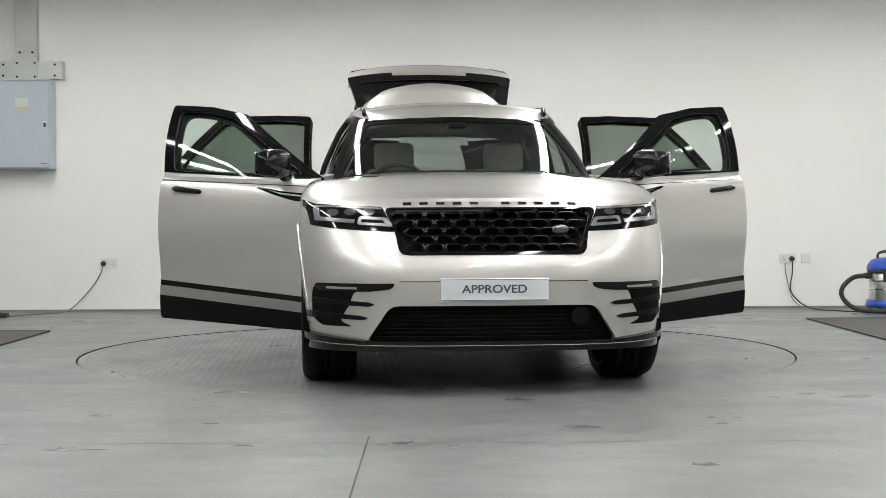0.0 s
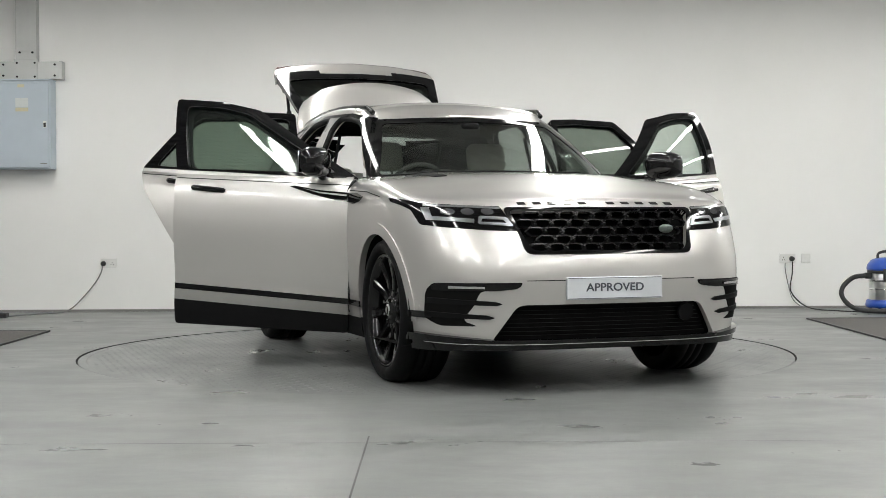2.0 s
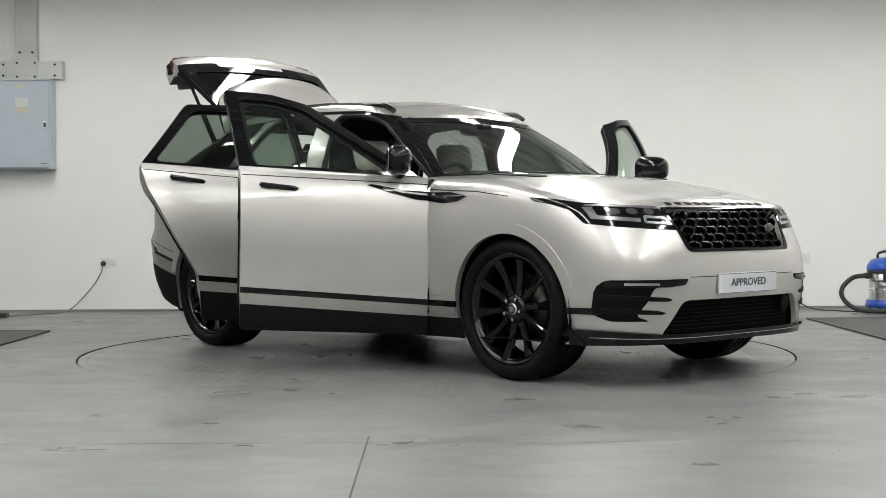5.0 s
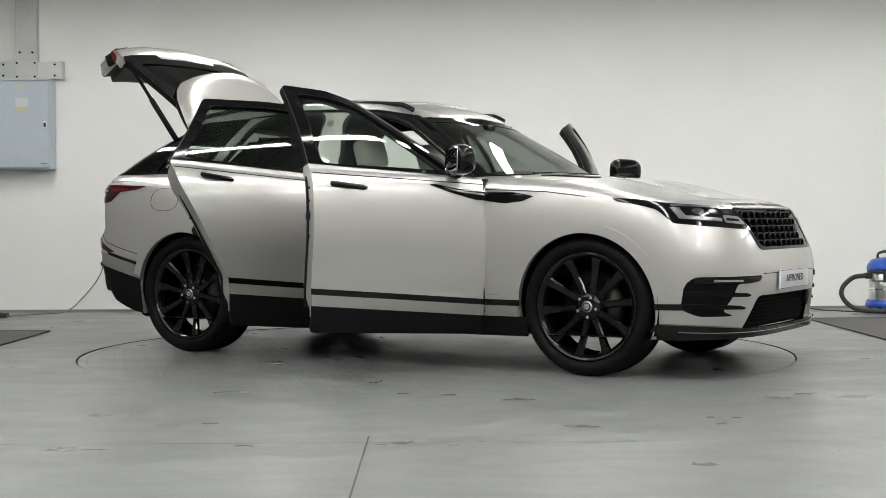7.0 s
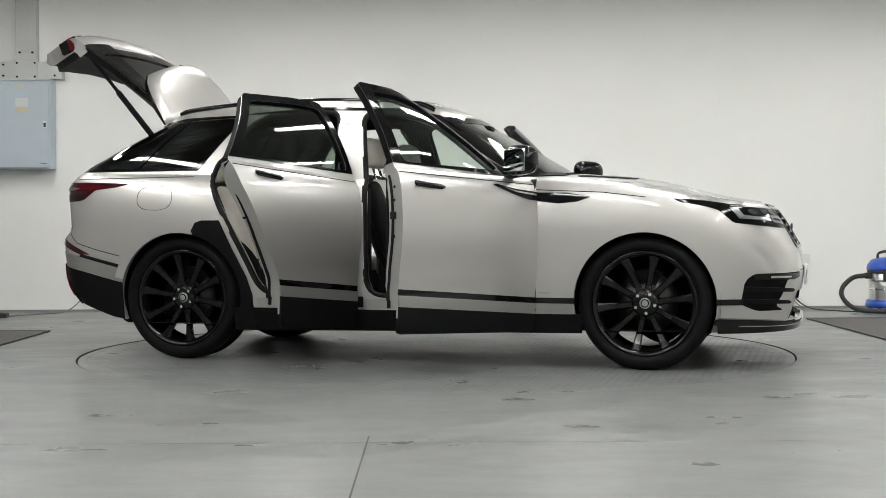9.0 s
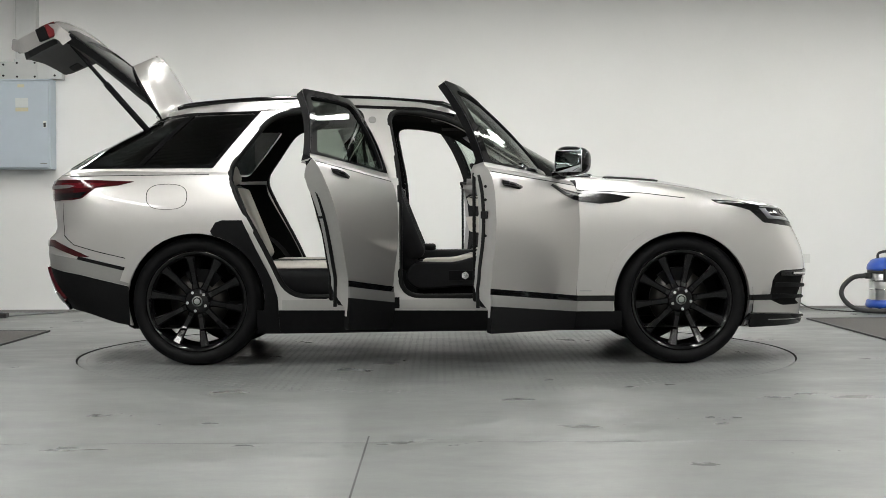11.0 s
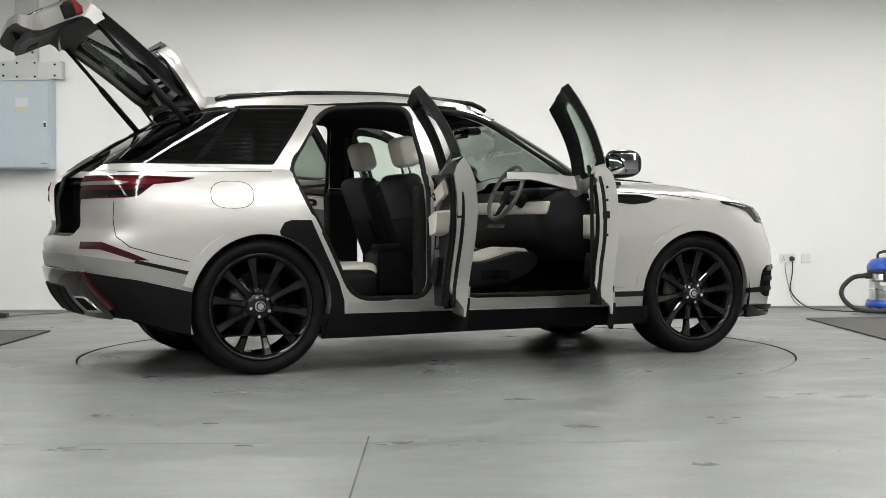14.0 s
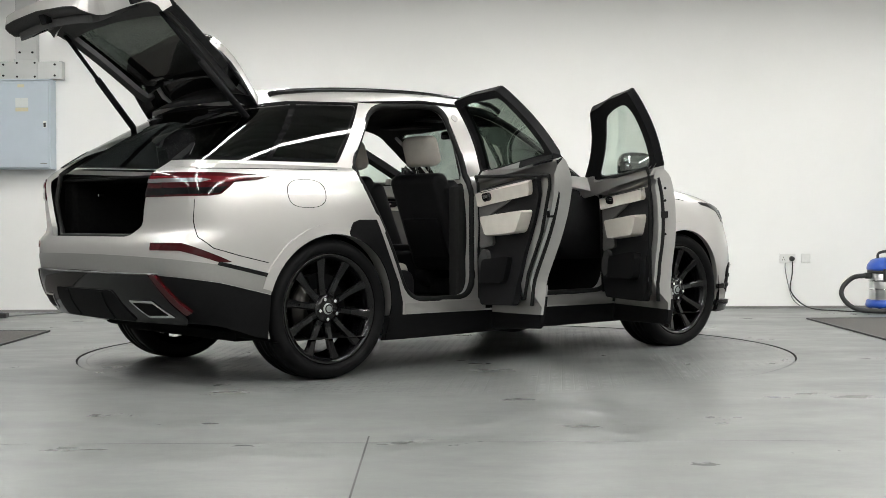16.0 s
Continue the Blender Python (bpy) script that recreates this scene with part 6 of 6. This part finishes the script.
    cable([(3.372, 3.99, 0.448), (3.370, 3.995, 0.332), (3.353, 3.995, 0.182), (3.42, 3.97, 0.075), (3.49, 3.88, 0.02), (3.55, 3.70, 0.008), (3.62, 3.62, 0.008), (3.72, 3.49, 0.008), (3.87, 3.42, 0.008), (4.04, 3.35, 0.008)], 0.006, CABLE_BLACK, "black power cable from socket to vacuum cleaner")
    cable([(3.31, 4.022, 0.433), (3.312, 4.022, 0.362), (3.345, 4.022, 0.20), (3.38, 4.012, 0.09), (3.45, 3.985, 0.02)], 0.004, CABLE, "thin grey cable below the socket")
    # plain block standing in for an unclear black object at the far left
    blk = box(-4.16, -3.80, 3.14, 3.24, 0.002, 0.045, 0.012, 3)
    tagged(part("black_floor_block", blk, CABLE_BLACK), "small black block lying on the floor", "extension lead")


def build_vacuum():
    v = new("vacuum_cleaner")
    v.matrix_basis = pose(4.105, 3.429, 0) @ Matrix.Scale(0.95, 4)
    part("drum", lathe_z([(0.0, 0.10), (0.185, 0.10), (0.19, 0.12), (0.19, 0.40), (0.18, 0.415), (0.0, 0.415)]), VAC_STEEL, v, "brushed steel drum", True)
    for z in (0.225, 0.305):
        part("drum_band", lathe_z([(0.19, z - 0.008), (0.197, z - 0.004), (0.197, z + 0.004), (0.19, z + 0.008)]), CHROME, v, "raised band", True)
    part("base", lathe_z([(0.0, 0.045), (0.215, 0.05), (0.222, 0.07), (0.215, 0.115), (0.195, 0.125), (0.0, 0.125)]), VAC_BLUE, v, "blue plastic base", True)
    part("head", lathe_z([(0.0, 0.40), (0.205, 0.40), (0.212, 0.42), (0.205, 0.455), (0.17, 0.50), (0.12, 0.52), (0.0, 0.525)]), VAC_BLUE, v, "blue plastic motor head", True)
    part("head_collar", lathe_z([(0.196, 0.375), (0.206, 0.38), (0.206, 0.405), (0.196, 0.408)]), CABLE_BLACK, v, "black collar", True)
    part("carry_handle", tube(smooth_path([(-0.12, -0.02, 0.505), (-0.11, -0.02, 0.565), (0, -0.02, 0.585), (0.11, -0.02, 0.565), (0.12, -0.02, 0.505)], 5), 0.013, 8), CABLE_BLACK, v, "black carry handle", True)
    part("clip", box(-0.12, -0.08, -0.20, -0.175, 0.30, 0.42, 0.006), CABLE_BLACK, v, "black clip")
    part("label_panel", box(-0.06, 0.09, -0.196, -0.185, 0.18, 0.29, 0.003), BLACK, v, "dark label panel")
    for a in (45, 135, 225, 315):
        c, s = math.cos(radians(a)), math.sin(radians(a))
        part("castor", cylinder((0.20 * c - 0.012, 0.20 * s, 0.024), (0.20 * c + 0.012, 0.20 * s, 0.024), 0.024, segs=14), CABLE_BLACK, v, "black castor")
        part("castor_arm", cylinder((0.20 * c, 0.20 * s, 0.03), (0.20 * c, 0.20 * s, 0.07), 0.012, segs=8), VAC_BLUE, v)
    pts = smooth_path([(-0.185, -0.02, 0.352), (-0.25, -0.03, 0.352), (-0.36, -0.04, 0.335), (-0.455, -0.05, 0.255), (-0.475, -0.06, 0.17), (-0.42, -0.08, 0.085), (-0.33, -0.11, 0.035), (-0.20, -0.16, 0.025), (0.0, -0.28, 0.025), (0.25, -0.38, 0.025)], 22)
    part("hose", tube(pts, lambda t: 0.0225 + 0.0022 * math.sin(t * 700), 10), CABLE_BLACK, v, "ribbed black hose", True)
    part("hose_cuff", cylinder((-0.18, -0.02, 0.352), (-0.245, -0.03, 0.352), 0.032, 0.028, 14), CABLE_BLACK, v, "black hose cuff", True)
    tagged(v, "blue and steel wet-dry vacuum cleaner with a black hose", "vacuum cleaner")


def lathe_z(profile, segs=40):
    bm = lathe(profile, segs)
    bm.transform(Matrix.Rotation(radians(90), 4, "X"))
    return bm


def floor_mat(x0, x1, y0, y1, label):
    m = new("drain_mat")
    part("mat_top", box(x0 + 0.02, x1 - 0.02, y0 + 0.02, y1 - 0.02, 0.001, 0.010), MAT_TOP, m, "dark textured top")
    for a, b, c, d in ((x0, x1, y0, y0 + 0.022), (x0, x1, y1 - 0.022, y1), (x0, x0 + 0.022, y0 + 0.022, y1 - 0.022), (x1 - 0.022, x1, y0 + 0.022, y1 - 0.022)):
        part("mat_edge", box(a, b, c, d, 0.0, 0.014, 0.003), CABLE_BLACK, m, "black rubber edge")
    tagged(m, label, "floor mat", "floor mats")


def build_floor_things():
    floor_mat(-4.7, -2.988, -0.41, 1.66, "dark rubber-edged mat lying on the grey floor")
    floor_mat(3.128, 4.92, -0.52, 2.62, "dark rubber-edged mat lying on the grey floor")
    jt = bmesh.new()
    joined(jt, box(-0.2725, -0.2655, -11.4, -3.51, 0.0006, 0.0012))
    setting("floor_joint", jt, JOINT, "dark crack-like joint in the floor", "floor joint")
    jt2 = box(WALL_LEFT + 0.05, WALL_RIGHT - 0.05, -3.662, -3.658, 0.0004, 0.0008)
    setting("floor_seam", jt2, material("faint_floor_seam", (0.17, 0.175, 0.17), 0.6, grain=0.2, scale=3), "faint seam across the floor", "floor joint")
    x0, x1 = WALL_LEFT + 0.02, WALL_RIGHT - 0.02
    pts = [(x0, back_wall_y(x0) - 0.008), (x1, back_wall_y(x1) - 0.008), (x1, back_wall_y(x1) - 0.001), (x0, back_wall_y(x0) - 0.001)]
    setting("baseboard", plate(pts, 0.022, "z", 0.001), SKIRT, "thin grey strip at the foot of the wall", "baseboard")


build_wall_things()
build_vacuum()
build_floor_things()


# ---- raised tread on the turntable ----
def build_tread():
    verts, faces = [], []
    step = 0.046
    n = int(DISC_R / step) + 1
    for i in range(-n, n + 1):
        for j in range(-n, n + 1):
            x, y = i * step, j * step
            if math.hypot(x, y) > DISC_R - 0.10:
                continue
            a = math.pi / 4 if (i + j) % 2 else -math.pi / 4
            c, s = math.cos(a), math.sin(a)
            b = len(verts)
            for u, v, h in ((-0.017, 0, 0), (0, -0.006, 0), (0.017, 0, 0), (0, 0.006, 0), (-0.008, 0, 0.0009), (0.008, 0, 0.0009)):
                verts.append((x + c * u - s * v, y + s * u + c * v, h + 0.0002))
            faces += [(b, b + 1, b + 4), (b + 1, b + 5, b + 4), (b + 1, b + 2, b + 5), (b + 2, b + 3, b + 5), (b + 3, b + 4, b + 5), (b + 3, b, b + 4)]
    me = bpy.data.meshes.new("tread_pattern")
    me.from_pydata(verts, [], faces)
    me.materials.append(FLOOR)
    ob = new("tread_pattern", me)
    ob.parent = turntable
    tagged(ob, "raised lozenge tread on the turntable", kind="stuff")
    ring = lathe_z([(DISC_R - 0.055, 0.0003), (DISC_R - 0.050, 0.0022), (DISC_R - 0.004, 0.0022), (DISC_R, 0.0003)], 128)
    part("rim_ring", ring, FLOOR, turntable, "smooth rim of the turntable")


build_tread()


def motions():
    """The turntable and the car on it turn together."""
    rows_disc, rows_car = [], []
    for k in range(17):
        a = -85.79 + 7.6307 * k + 0.012428 * k * k + 0.25 / (1 + math.exp(-0.8 * (k - 8.5)))
        turn = pose(0, 0, 0, 0, 0, a)
        rows_disc.append((k, pose(0, 0, -0.005) @ turn))
        rows_car.append((k, turn @ pose(0.018, 0.110, -0.003)))
    walk(turntable, rows_disc)
    walk(car, rows_car)


motions()
